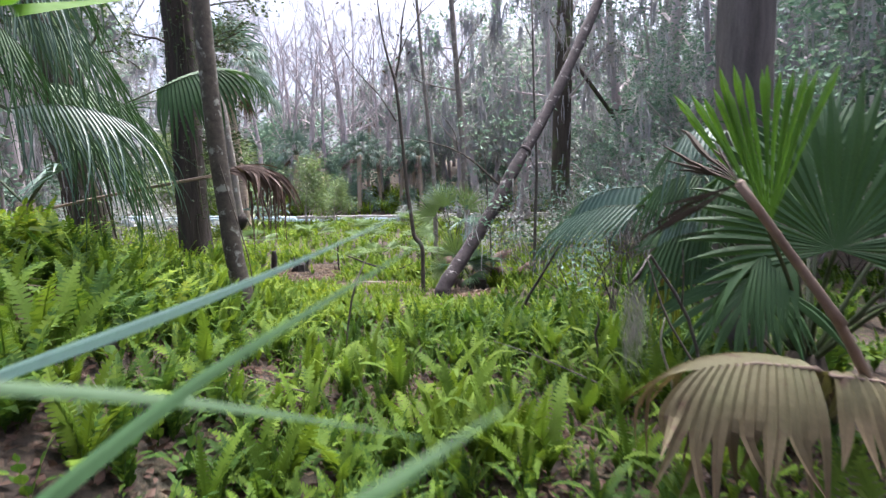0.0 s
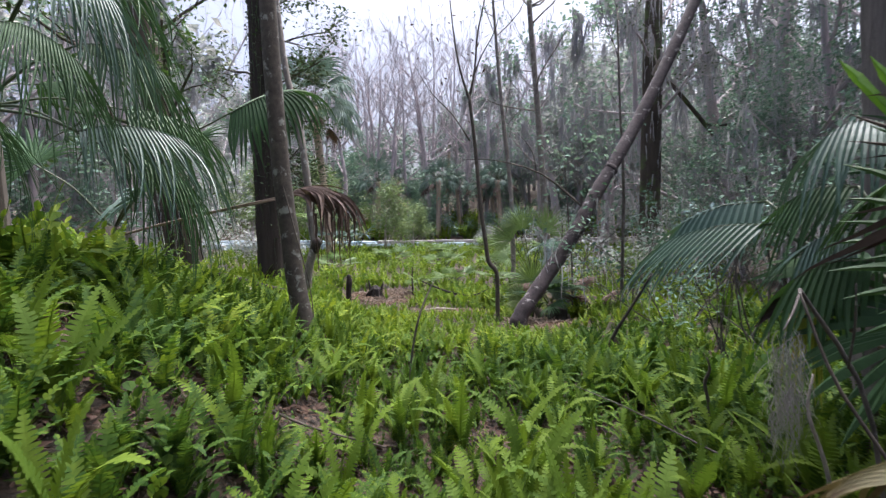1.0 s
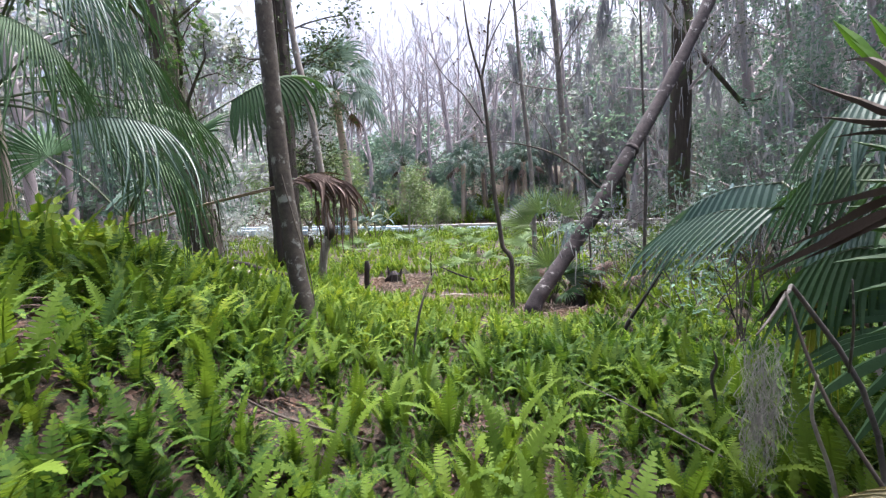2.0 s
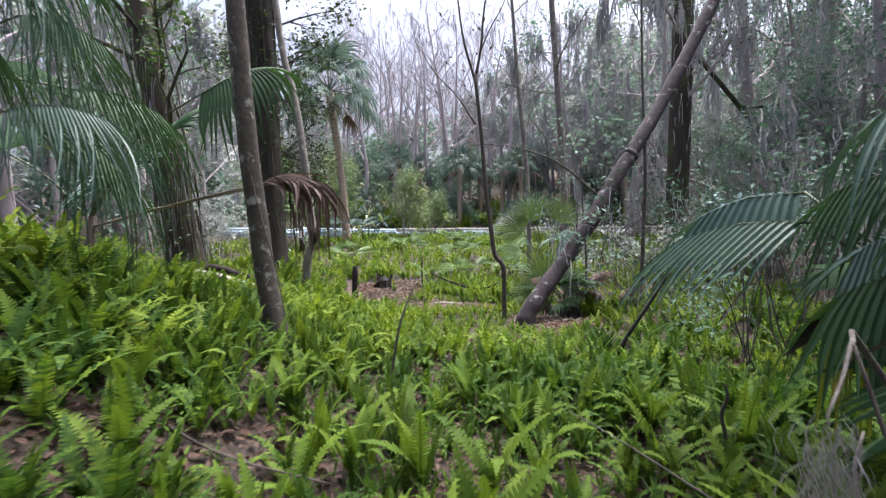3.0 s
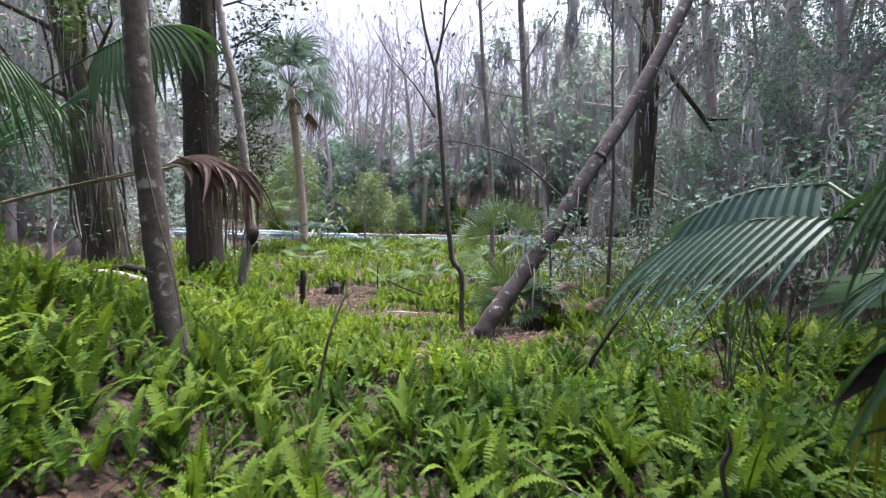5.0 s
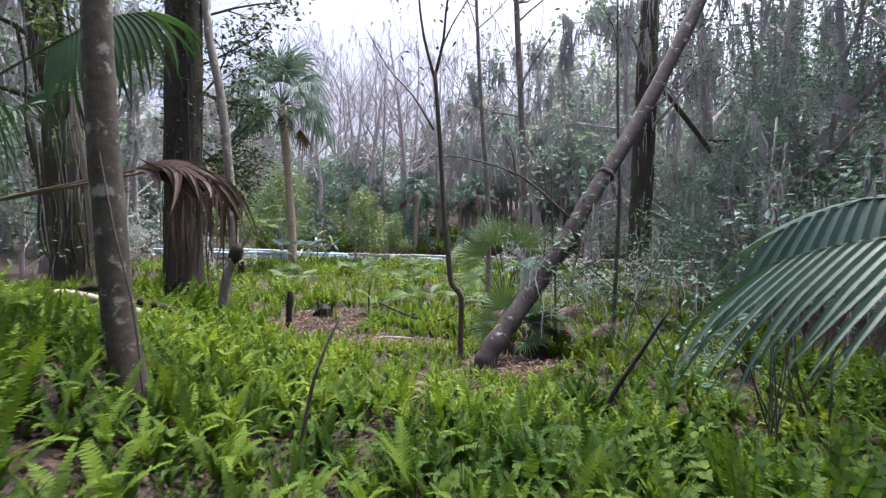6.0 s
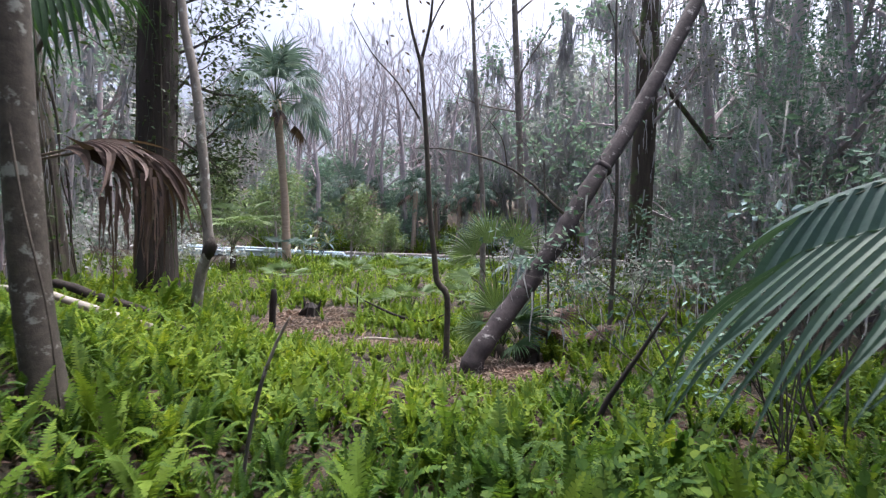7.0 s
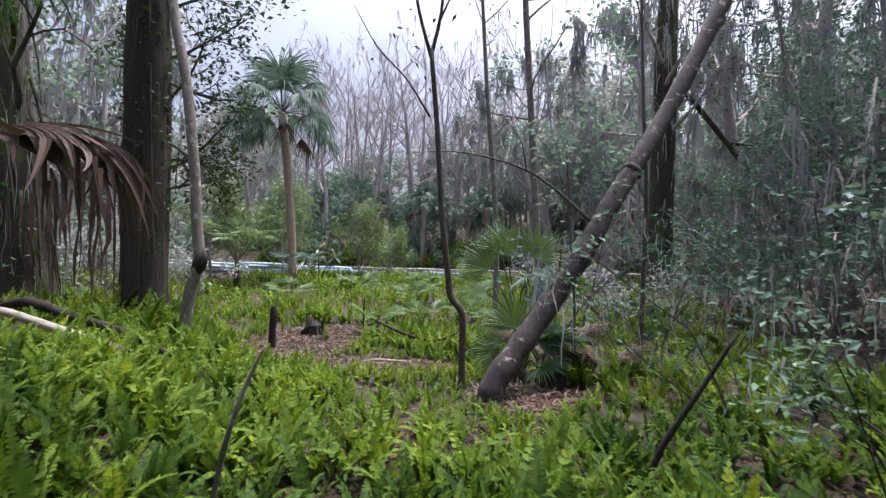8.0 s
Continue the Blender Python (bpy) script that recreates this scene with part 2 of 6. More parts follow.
def water_mat():
    mat, nd, lk, bs = nodes("still_water")
    w = noise_tex(nd, lk, 1.6, 3, 0.5, (1, 3, 1))
    bs.inputs["Base Color"].default_value = (0.02, 0.025, 0.02, 1)
    bs.inputs["Roughness"].default_value = 0.06
    bs.inputs["IOR"].default_value = 1.33
    bump(nd, lk, bs, w, 0.35, 0.05)
    return mat


GROUND, WATER = ground_mat(), water_mat()

# ================= geometry helpers =================


class Geo:
    """Vertices, quads and triangles gathered into one mesh."""

    def __init__(self):
        self.v, self.q, self.t, self.n = [], [], [], 0

    def add(self, v, q=None, t=None):
        v = np.asarray(v, float).reshape(-1, 3)
        if q is not None and len(q):
            self.q.append(np.asarray(q, int).reshape(-1, 4) + self.n)
        if t is not None and len(t):
            self.t.append(np.asarray(t, int).reshape(-1, 3) + self.n)
        self.v.append(v)
        self.n += len(v)
        return self

    def mesh(self, name, material, smooth=False):
        v = np.concatenate(self.v) if self.v else np.zeros((0, 3))
        q = np.concatenate(self.q) if self.q else np.zeros((0, 4), int)
        t = np.concatenate(self.t) if self.t else np.zeros((0, 3), int)
        me = bpy.data.meshes.new(name)
        me.vertices.add(len(v))
        me.vertices.foreach_set("co", v.ravel().astype(np.float32))
        loops = np.concatenate([q.ravel(), t.ravel()])
        me.loops.add(len(loops))
        me.loops.foreach_set("vertex_index", loops.astype(np.int32))
        starts = np.concatenate([np.arange(len(q)) * 4, len(q) * 4 + np.arange(len(t)) * 3])
        me.polygons.add(len(starts))
        me.polygons.foreach_set("loop_start", starts.astype(np.int32))
        me.update(calc_edges=True)
        me.polygons.foreach_set("use_smooth", np.full(len(starts), smooth))
        me.materials.append(material)
        return me


def part(name, geo, material, parent, label="", smooth=False, kind=""):
    ob = new(name, geo.mesh(name, material, smooth) if isinstance(geo, Geo) else geo)
    ob.parent = parent
    return tagged(ob, label, kind=kind)


def thing(name, place, label, category, group="", kind=""):
    ob = new(name)
    ob.empty_display_size = 0.2
    ob.location = place
    return tagged(ob, label, category, group, kind)


def unit(a):
    a = np.asarray(a, float)
    return a / np.maximum(np.linalg.norm(a, axis=-1, keepdims=True), 1e-9)


def smooth_line(pts, n):
    """Catmull-Rom through the given places."""
    p = np.asarray(pts, float)
    p = np.vstack([2 * p[0] - p[1], p, 2 * p[-1] - p[-2]])
    out = []
    m = len(p) - 3
    for u in np.linspace(0, m - 1e-6, n):
        i = int(u)
        f = u - i
        a, b, c, d = p[i:i + 4]
        out.append(0.5 * (2 * b + (c - a) * f + (2 * a - 5 * b + 4 * c - d) * f**2 + (3 * b - a - 3 * c + d) * f**3))
    return np.array(out)


def tube(geo, pts, radii, sides=8, rough=0.0, rng=None, flare=0.0):
    """A round limb along pts; rough makes its outline uneven."""
    pts = np.asarray(pts, float)
    k = len(pts)
    radii = np.interp(np.linspace(0, 1, k), np.linspace(0, 1, len(np.atleast_1d(radii))), np.atleast_1d(radii))
    if flare:
        s = np.r_[0, np.cumsum(np.linalg.norm(np.diff(pts, axis=0), axis=1))]
        radii = radii * (1 + flare * np.exp(-s / (radii[0] * 1.6)))
    d = unit(np.gradient(pts, axis=0))
    ref = np.array([0.0, 1, 0]) if abs(d[0][1]) < 0.8 else np.array([1.0, 0, 0])
    rings = []
    u = unit(np.cross(d[0], ref))
    ang = np.linspace(0, 2 * np.pi, sides, endpoint=False)
    wob = 1 + (rough * rng.standard_normal(sides) if rough else 0)
    for i in range(k):
        u = unit(u - d[i] * (u @ d[i]))
        w = np.cross(d[i], u)
        r = radii[i] * wob * (1 + (0.4 * rough * rng.standard_normal(sides) if rough else 0))
        rings.append(pts[i] + (np.cos(ang) * r)[:, None] * u + (np.sin(ang) * r)[:, None] * w)
    v = np.concatenate(rings + [pts[:1], pts[-1:]])
    j = np.arange(sides)
    q = np.concatenate([np.stack([i * sides + j, i * sides + (j + 1) % sides, (i + 1) * sides + (j + 1) % sides, (i + 1) * sides + j], 1) for i in range(k - 1)])
    t = np.concatenate([np.stack([np.full(sides, k * sides), (j + 1) % sides, j], 1),
                        np.stack([np.full(sides, k * sides + 1), (k - 1) * sides + j, (k - 1) * sides + (j + 1) % sides], 1)])
    geo.add(v, q, t)


def leaves(geo, centres, rng, size, slim=0.45, flat=0.5, hang=0.0):
    """One pointed, slightly folded leaf at each centre."""
    c = np.asarray(centres, float)
    n = len(c)
    if not n:
        return
    L = size * (0.6 + 0.8 * rng.random(n))[:, None]
    d = rng.standard_normal((n, 3))
    d[:, 2] = d[:, 2] * flat - hang
    d = unit(d)
    up = rng.standard_normal((n, 3)) * 0.6 + [0, 0, 1]
    s = unit(np.cross(d, up))
    w = np.cross(s, d)
    a, b = c, c + d * L
    l, r = c + d * L * 0.45 + s * L * slim * 0.5 + w * L * 0.08, c + d * L * 0.45 - s * L * slim * 0.5 + w * L * 0.08
    v = np.stack([a, r, b, l], 1).reshape(-1, 3)
    geo.add(v, np.arange(4 * n).reshape(-1, 4))


def strands(geo, tops, rng, length, width, drift=0.12, k=3):
    """Thin ragged strips that hang down."""
    c = np.asarray(tops, float)
    n = len(c)
    if not n:
        return
    L = length * (0.4 + rng.random(n))
    s = unit(np.c_[rng.standard_normal((n, 2)), np.zeros(n)])
    path = [c]
    off = np.zeros((n, 3))
    for i in range(1, k + 1):
        off = off + np.c_[rng.standard_normal((n, 2)) * drift * L[:, None] / k, -L / k]
        path.append(c + off)
    rows = []
    for i, p in enumerate(path):
        w = (width * (0.5 + rng.random(n)) * (1 - 0.75 * i / k))[:, None] * s / 2
        rows += [p - w, p + w]
    v = np.stack(rows, 1)
    m = 2 * (k + 1)
    base = np.arange(n)[:, None] * m
    q = np.concatenate([base + [2 * i, 2 * i + 1, 2 * i + 3, 2 * i + 2] for i in range(k)])
    geo.add(v.reshape(-1, 3), q)


def wander(rng, p, d, length, segs, bend, lift=0.0):
    """An uneven line from p along d."""
    pts, d = [np.asarray(p, float)], unit(d)
    for _ in range(segs):
        d = unit(d + rng.standard_normal(3) * bend + [0, 0, lift])
        pts.append(pts[-1] + d * length / segs)
    return np.array(pts)


def grow(rng, geo, p, d, length, r, levels, kids, tips, bend=0.14, lift=0.05, spread=0.9, sides=6, first=0.3, shrink=0.55):
    """A branch with its side branches; the ends are gathered in tips."""
    pts = wander(rng, p, d, length, 4 if levels > 1 else 2, bend, lift)
    tube(geo, pts, [r, r * 0.45], max(3, sides if levels > 1 else 3))
    if levels <= 1:
        tips += [pts[-1], pts[-2], (pts[-1] + pts[-2]) / 2]
        return
    for _ in range(kids):
        u = first + (1 - first) * rng.random()
        i = min(int(u * (len(pts) - 1)), len(pts) - 2)
        q = pts[i] + (pts[i + 1] - pts[i]) * (u * (len(pts) - 1) - i)
        dd = unit(pts[i + 1] - pts[i]) + spread * unit(rng.standard_normal(3))
        grow(rng, geo, q, dd, length * shrink * (1.15 - 0.5 * u) * (0.8 + 0.4 * rng.random()), r * (1 - 0.5 * u) * 0.55, levels - 1, kids, tips, bend * 1.2, lift, spread, sides - 1, first, shrink)
    tips.append(pts[-1])


def fan_segments(rng, axis, normal, L, count, spread, droop, curl=0.0, k=9, joined=0.42, slack=0.2, width=1.0, ragged=0.08):
    """The pleated segments of a fan leaf round its hub at the origin: each one (v, q). axis is where the midrib points, normal the leaf's upper side."""
    x = unit(axis)
    z = unit(np.asarray(normal, float) - x * (np.asarray(normal, float) @ x))
    y = np.cross(z, x)
    half = radians(spread) / 2
    step = 2 * half / count
    out = []
    for i in range(count):
        a = -half + (i + 0.5) * step
        d = np.cos(a) * x + np.sin(a) * y
        Ls = L * (0.72 + 0.28 * np.cos(a * 0.75)) * (1 + ragged * rng.standard_normal())
        s = unit(np.cross(z, d))
        p = np.zeros(3)
        ds = Ls / k
        g = droop * (0.75 + 0.5 * rng.random()) / k
        rows = []
        lift = z.copy()
        for j in range(k + 1):
            u = j / k
            w = np.tan(step / 2) * Ls * joined * 1.06 * width * (min(u / joined, 1.0) if u <= joined else max(0.04, 1 - ((u - joined) / (1 - joined))**1.05))
            fold = w * (0.75 + 0.35 * u)
            rows += [p - s * w, p + lift * fold, p + s * w]
            d = unit(d + np.array([0, 0, -1.0]) * g * max(0, u - slack) * 2.2 + curl * rng.standard_normal(3) * 0.05)
            lift = unit(lift - d * (lift @ d))
            p = p + d * ds
        v = np.array(rows)
        q = [[3 * j + m, 3 * j + m + 1, 3 * j + m + 4, 3 * j + m + 3] for j in range(k) for m in (0, 1)]
        out.append((v, np.array(q)))
    return out


def rib_segments(rng, hub, tip, bow, normal, L, n, droop, k=9, joined=0.4, width=1.0, wide=100, narrow=14, ragged=0.1, loose=0.05, sides=(1, -1), tent=0.0, pleat=0.55):
    """The segments of a leaf whose midrib runs on from hub to tip: they leave the rib on both sides and hang over. Each one (v, q)."""
    hub, tip = np.asarray(hub, float), np.asarray(tip, float)
    vs = np.linspace(0, 1, n + 1)
    rib = lambda v: hub + (tip - hub) * v + np.array([0, 0, 4 * bow]) * v * (1 - v)
    out = []
    for side in sides:
        edges = []
        for v in vs:
            dc = unit(rib(v + 0.02) - rib(v - 0.02))
            z = unit(np.asarray(normal, float) - dc * (np.asarray(normal, float) @ dc))
            y = np.cross(z, dc) * side * math.cos(tent) - z * math.sin(tent)
            th = radians(wide * (1 - v) ** 0.9 + narrow * v)
            d = math.cos(th) * dc + math.sin(th) * y
            Ls = L * (0.62 + 0.38 * math.sin(math.pi * (0.2 + 0.62 * v)))
            p, line = rib(0.03 + 0.97 * v), []
            for j in range(k + 1):
                line.append(p)
                d = unit(d + np.array([0, 0, -droop / k]) * (0.25 + 1.5 * j / k))
                p = p + d * Ls / k
            edges.append(np.array(line))
        us = np.linspace(0, 1, k + 1)
        for a, b in zip(edges[:-1], edges[1:]):
            stretch = 1 + ragged * rng.standard_normal()
            drift = rng.standard_normal(3) * loose * L
            mid = (a + b) / 2
            free = np.clip((us - joined) / (1 - joined), 0, 1)[:, None]
            j0 = int(joined * k)
            mid = np.where(free > 0, mid[j0] + (mid - mid[j0]) * stretch, mid) + drift * free ** 1.5
            half = (b - a) / 2
            held = half[j0] * width
            half = np.where(free > 0, held * (1 - 0.97 * free ** 1.15), half * (1 + (width - 1) * us[:, None] / max(joined, 0.01)))
            path = unit(np.gradient(mid, axis=0))
            fold = np.cross(path, half) * pleat * side
            v3 = np.stack([mid - half, mid + fold, mid + half], 1).reshape(-1, 3)
            q = [[3 * j + m, 3 * j + m + 1, 3 * j + m + 4, 3 * j + m + 3] for j in range(k) for m in (0, 1)]
            out.append((v3, np.array(q)))
    return out


def stalk_line(hub, foot, sag=0.12, n=9):
    hub, foot = np.asarray(hub, float), np.asarray(foot, float)
    mid = (hub + foot) / 2 + [0, 0, sag]
    return smooth_line([foot, mid, hub], n)


# ================= terrain =================
EDGE_Y, EDGE_X = [-30, 3.0, 7.0, 10.0, 14.0, 20.0, 30.0, 40.0], [0.9, 0.95, 1.75, 3.3, 6.0, 10.5, 18.0, 24.0]
BASE_Y = [-80, -6, 0, 4, 7, 10.5, 13, 20, 28, 36.5, 38.2, 39.2, 45.0, 46.5, 50, 64, 90, 160, 900]
BASE_Z = [0.6, 0.25, -0.05, -0.40, -0.66, -0.76, -1.0, -0.98, -0.85, -0.95, -1.0, -1.7, -1.7, -0.5, 0.5, 4.0, 9.0, 14.0, 14.5]


def lumps(x, y):
    return (0.05 * np.sin(1.7 * x + 0.9 * np.sin(1.3 * y)) * np.cos(1.9 * y + 0.5) + 0.03 * np.sin(4.3 * x + 1.1) * np.sin(3.7 * y))


def ground_z(x, y):
    x, y = np.asarray(x, float), np.asarray(y, float)
    z = np.interp(y, BASE_Y, BASE_Z)
    s = np.maximum(0, -x - np.interp(y, EDGE_Y, EDGE_X))
    fade = np.clip((36 - y) / 8, 0, 1)
    z = z + np.interp(y, [5.2, 8.5, 12], [1.3, 0.78, 0.7]) * (1 - np.exp(-s / 1.25)) * fade
    z = z + np.clip((x - 6) / 14, 0, 1) * 0.5 * np.clip((34 - y) / 8, 0, 1)
    near = np.clip((60 - np.abs(y)) / 20, 0, 1)
    return z + lumps(x, y) * near


def spread_axis(inner, step, outer, grow_by=1.16):
    a = list(np.arange(inner[0], inner[1] + 1e-6, step))
    s = step
    while a[-1] < outer[1]:
        s *= grow_by
        a.append(a[-1] + s)
    s, b = step, []
    x = a[0]
    while x > outer[0]:
        s *= grow_by
        x -= s
        b.append(x)
    return np.array(b[::-1] + a)


gx = spread_axis((-9, 9), 0.16, (-700, 700))
gy = np.concatenate([spread_axis((-1, 18), 0.16, (-500, 34))[:-1], np.arange(36, 50, 0.35), spread_axis((50, 54), 1.0, (50, 900))])
gy = np.unique(gy)
X, Y = np.meshgrid(gx, gy)
Z = ground_z(X, Y)
nx, ny = len(gx), len(gy)
idx = np.arange(nx * ny).reshape(ny, nx)
g = Geo().add(np.stack([X, Y, Z], -1).reshape(-1, 3), np.stack([idx[:-1, :-1], idx[:-1, 1:], idx[1:, 1:], idx[1:, :-1]], -1).reshape(-1, 4))
ground = new("ground", g.mesh("ground", GROUND, True))
tagged(ground, "dark forest floor of humus and brown leaf litter", "ground", kind="structure")

g = Geo()
wx, wy = np.linspace(-90, 90, 41), np.linspace(38.4, 47, 5)
WX, WY = np.meshgrid(wx, wy)
wi = np.arange(41 * 5).reshape(5, 41)
g.add(np.stack([WX, WY, np.full_like(WX, -1.12)], -1).reshape(-1, 3), np.stack([wi[:-1, :-1], wi[:-1, 1:], wi[1:, 1:], wi[1:, :-1]], -1).reshape(-1, 4))
water = new("water", g.mesh("water", WATER, True))
tagged(water, "still dark creek water reflecting pale sky", "water", kind="structure")


def gz(x, y):
    return float(ground_z(x, y))

# ================= low wall along the creek =================


def slab_geo(sx, sy, sz, rng, bevel=0.03):
    """A worn block with chamfered edges, centred on its base."""
    g = Geo()
    rings = []
    for z, inset in ((0, 0), (sz - bevel, 0), (sz, bevel)):
        a, b = sx / 2 - inset, sy / 2 - inset
        rings.append([(-a, -b, z), (a, -b, z), (a, b, z), (-a, b, z)])
    v = np.array(rings).reshape(-1, 3) + rng.standard_normal((12, 3)) * 0.012
    q = [[i * 4 + j, i * 4 + (j + 1) % 4, i * 4 + 4 + (j + 1) % 4, i * 4 + 4 + j] for i in (0, 1) for j in range(4)] + [[8, 9, 10, 11], [3, 2, 1, 0]]
    return g.add(v, q)


def creek_wall():
    rng = np.random.default_rng(5)
    wall = new("creek_wall", slab_geo(62, 0.5, 0.62, rng).mesh("creek_wall", CONCRETE_DULL))
    wall.location = (0, 37.6, -1.14)
    tagged(wall, "low pale concrete wall of worn blocks along the creek", "wall", kind="structure")
    kinds = [slab_geo(1.5, 0.62, 0.16, rng).mesh("coping_slab", m) for m in (CONCRETE_DULL, CONCRETE_DULL, CONCRETE)]
    blocks = [slab_geo(0.95, 0.3, 0.3, rng).mesh("wall_block", m) for m in (CONCRETE, CONCRETE, CONCRETE_DULL)]
    for i in range(41):
        x = -31 + 1.55 * i
        ob = new("coping_slab", kinds[2 if x < -6 and rng.random() < 0.5 else int(rng.integers(0, 2))])
        ob.parent = wall
        ob.location = (x, rng.normal(0, 0.05), 0.63 + rng.normal(0, 0.015))
        ob.rotation_euler = (0, rng.normal(0, 0.012), rng.normal(0, 0.03))
    for i in range(44):
        x = -27 + 1.0 * i + rng.normal(0, 0.08)
        if x > -4 and rng.random() < 0.6:
            continue
        ob = new("wall_block", blocks[int(rng.integers(0, 2)) if x < -3 else 2])
        ob.parent = wall
        ob.location = (x, -0.42 + rng.normal(0, 0.06), 0.26 + rng.normal(0, 0.04))
        ob.rotation_euler = (rng.normal(0, 0.04), rng.normal(0, 0.05), rng.normal(0, 0.1))


def landing():
    """Pale flat slabs at the water's edge."""
    rng = np.random.default_rng(6)
    top = thing("stone_landing", (-18.2, 33.6, -0.5), "pale concrete landing slabs beside the creek, tinted blue for reflected sky", "landing", kind="")
    me = [slab_geo(3.6, 1.1, 0.2, rng).mesh("slab", CONCRETE) for _ in range(2)]
    for i, (x, y, z, r) in enumerate([(-1.2, 0.0, 0, 0.08), (2.3, 0.5, 0.03, 0.05), (-2.6, 1.5, 0.12, 0.1), (1.0, 1.9, 0.16, 0.04), (-5.0, 1.0, 0.05, 0.12), (-5.6, 2.4, 0.22, 0.1)]):
        ob = new("slab", me[i % 2])
        ob.parent = top
        ob.location, ob.rotation_euler = (x, y, z), (0, 0.02, r)


creek_wall()
landing()

# ================= trunks and trees that stand near =================


def trunk_thing(name, label, pts, radii, material, sides=14, rough=0.05, seed=0, flare=0.5, n=28, category="tree", group=""):
    """A tree from the line of its trunk; the foot goes a little into the ground."""
    rng = np.random.default_rng(seed)
    pts = np.array(pts, float)
    foot = np.array([pts[0][0], pts[0][1], gz(pts[0][0], pts[0][1])])
    first = foot - [0, 0, 0.12]
    line = smooth_line(np.vstack([first, pts[1:] if pts[0][2] <= foot[2] + 0.2 else pts]), n)
    top = thing(name, foot, label, category, group)
    g = Geo()
    tube(g, line - foot, radii, sides, rough, rng, flare)
    part("trunk", g, material, top, smooth=True)
    return top, line - foot, rng


def limb(top, name, pts, radii, material, sides=7, n=10, label="", rng=None, rough=0.0):
    g = Geo()
    tube(g, smooth_line(pts, n), radii, sides, rough, rng)
    return part(name, g, material, top, label, True)


# slim grey trunk beside the path
near_tree, _, _ = trunk_thing("slim_tree", "slim grey lichen-spotted tree trunk rising from the ferns", [(-2.30, 5.93, -0.2), (-2.35, 5.93, 0.12), (-2.45, 5.93, 0.7), (-2.50, 5.93, 1.25), (-2.56, 5.93, 1.9), (-2.61, 5.93, 2.9), (-2.66, 5.95, 4.4), (-2.75, 6.0, 7.0)],
                              [0.118, 0.104, 0.099, 0.092, 0.08], BARK_GREY, 16, 0.035, 1, 0.35)

limb(near_tree, "vine", [(0.09, -0.05, 0.1), (0.06, -0.1, 0.7), (-0.1, -0.12, 1.4), (-0.3, -0.03, 2.2), (-0.25, 0.08, 3.0), (-0.4, 0.1, 4.2)], [0.006, 0.008, 0.006], TWIG, 5, 24, "thin climbing vine")

# broad dark trunk with vines
big_tree, big_line, rng = trunk_thing("broad_tree", "broad dark tree trunk with thin climbing vines", [(-5.42, 10.7, -0.3), (-5.43, 10.7, 0.3), (-5.45, 10.7, 2.1), (-5.43, 10.7, 4.6), (-5.4, 10.75, 7.5), (-5.2, 10.9, 11)],
                                      [0.325, 0.305, 0.295, 0.285, 0.26], BARK_DARK, 18, 0.06, 2, 0.25, 34)
for i in range(4):
    a0 = rng.random() * 6.3
    tw = rng.normal(0, 0.25)
    line = [(big_line[j, 0] + 0.3 * math.cos(a0 + tw * j / 3), big_line[j, 1] + 0.3 * math.sin(a0 + tw * j / 3), big_line[j, 2]) for j in range(0, 30, 3)]
    limb(big_tree, "vine", line, [0.014, 0.02, 0.012], BARK_VINE, 5, 26)
g = Geo()
vine_at = np.array([(0.33 * math.cos(a) + rng.normal(0, 0.03), 0.33 * math.sin(a) + rng.normal(0, 0.03), z) for a, z in zip(rng.random(1100) * 6.3, rng.random(1100) ** 0.8 * 8 + 1.0)])
leaves(g, vine_at, rng, 0.08, 0.6)
strands(g, vine_at[::4], rng, 0.7, 0.012, 0.1)
part("vine_foliage", g, LEAF_DARK, big_tree, kind="stuff")

# thin pale tree with a knot
birch, birch_line, rng = trunk_thing("knotted_tree", "thin pale-barked tree with a swollen knot low on the trunk", [(-4.6, 10.4, -0.5), (-4.5, 10.4, -0.13), (-4.42, 10.4, 0.4), (-4.29, 10.4, 0.86), (-4.33, 10.4, 1.4), (-4.38, 10.4, 2.15), (-4.54, 10.4, 3.5), (-4.78, 10.4, 4.65), (-5.1, 10.5, 7.5)],
                                     [0.10, 0.088, 0.082, 0.078, 0.07, 0.06], BARK_PALE, 12, 0.05, 3, 0.2)
g = Geo()
kp = np.array([-4.27, 10.4, 0.86]) - np.array(birch.location)
tube(g, [kp + (-0.06, 0, -0.16), kp + (0, 0, -0.06), kp + (0.04, -0.02, 0.03), kp + (0.02, 0, 0.14)], [0.07, 0.098, 0.095, 0.065], 13, 0.16, rng)
part("knot", g, BARK_DARK, birch, "dark swollen knot", True)

# leaning trunk
lean, lean_line, rng = trunk_thing("leaning_tree", "long bare tree trunk leaning far over with pale lichen patches", [(-0.08, 9.95, -0.95), (0.02, 10.0, -0.5), (0.42, 10.35, 0.05), (1.13, 10.95, 1.05), (1.52, 11.3, 1.72), (2.60, 12.3, 3.42), (3.85, 13.3, 5.78), (5.2, 14.4, 8.6), (6.2, 15.2, 11.0)],
                                   [r * (1 + 0.045 * math.sin(7.1 * i) + 0.03 * math.sin(3.3 * i + 1)) for i, r in enumerate(np.linspace(0.155, 0.125, 110))], BARK_LEAN, 16, 0.035, 4, 0.2, 110)
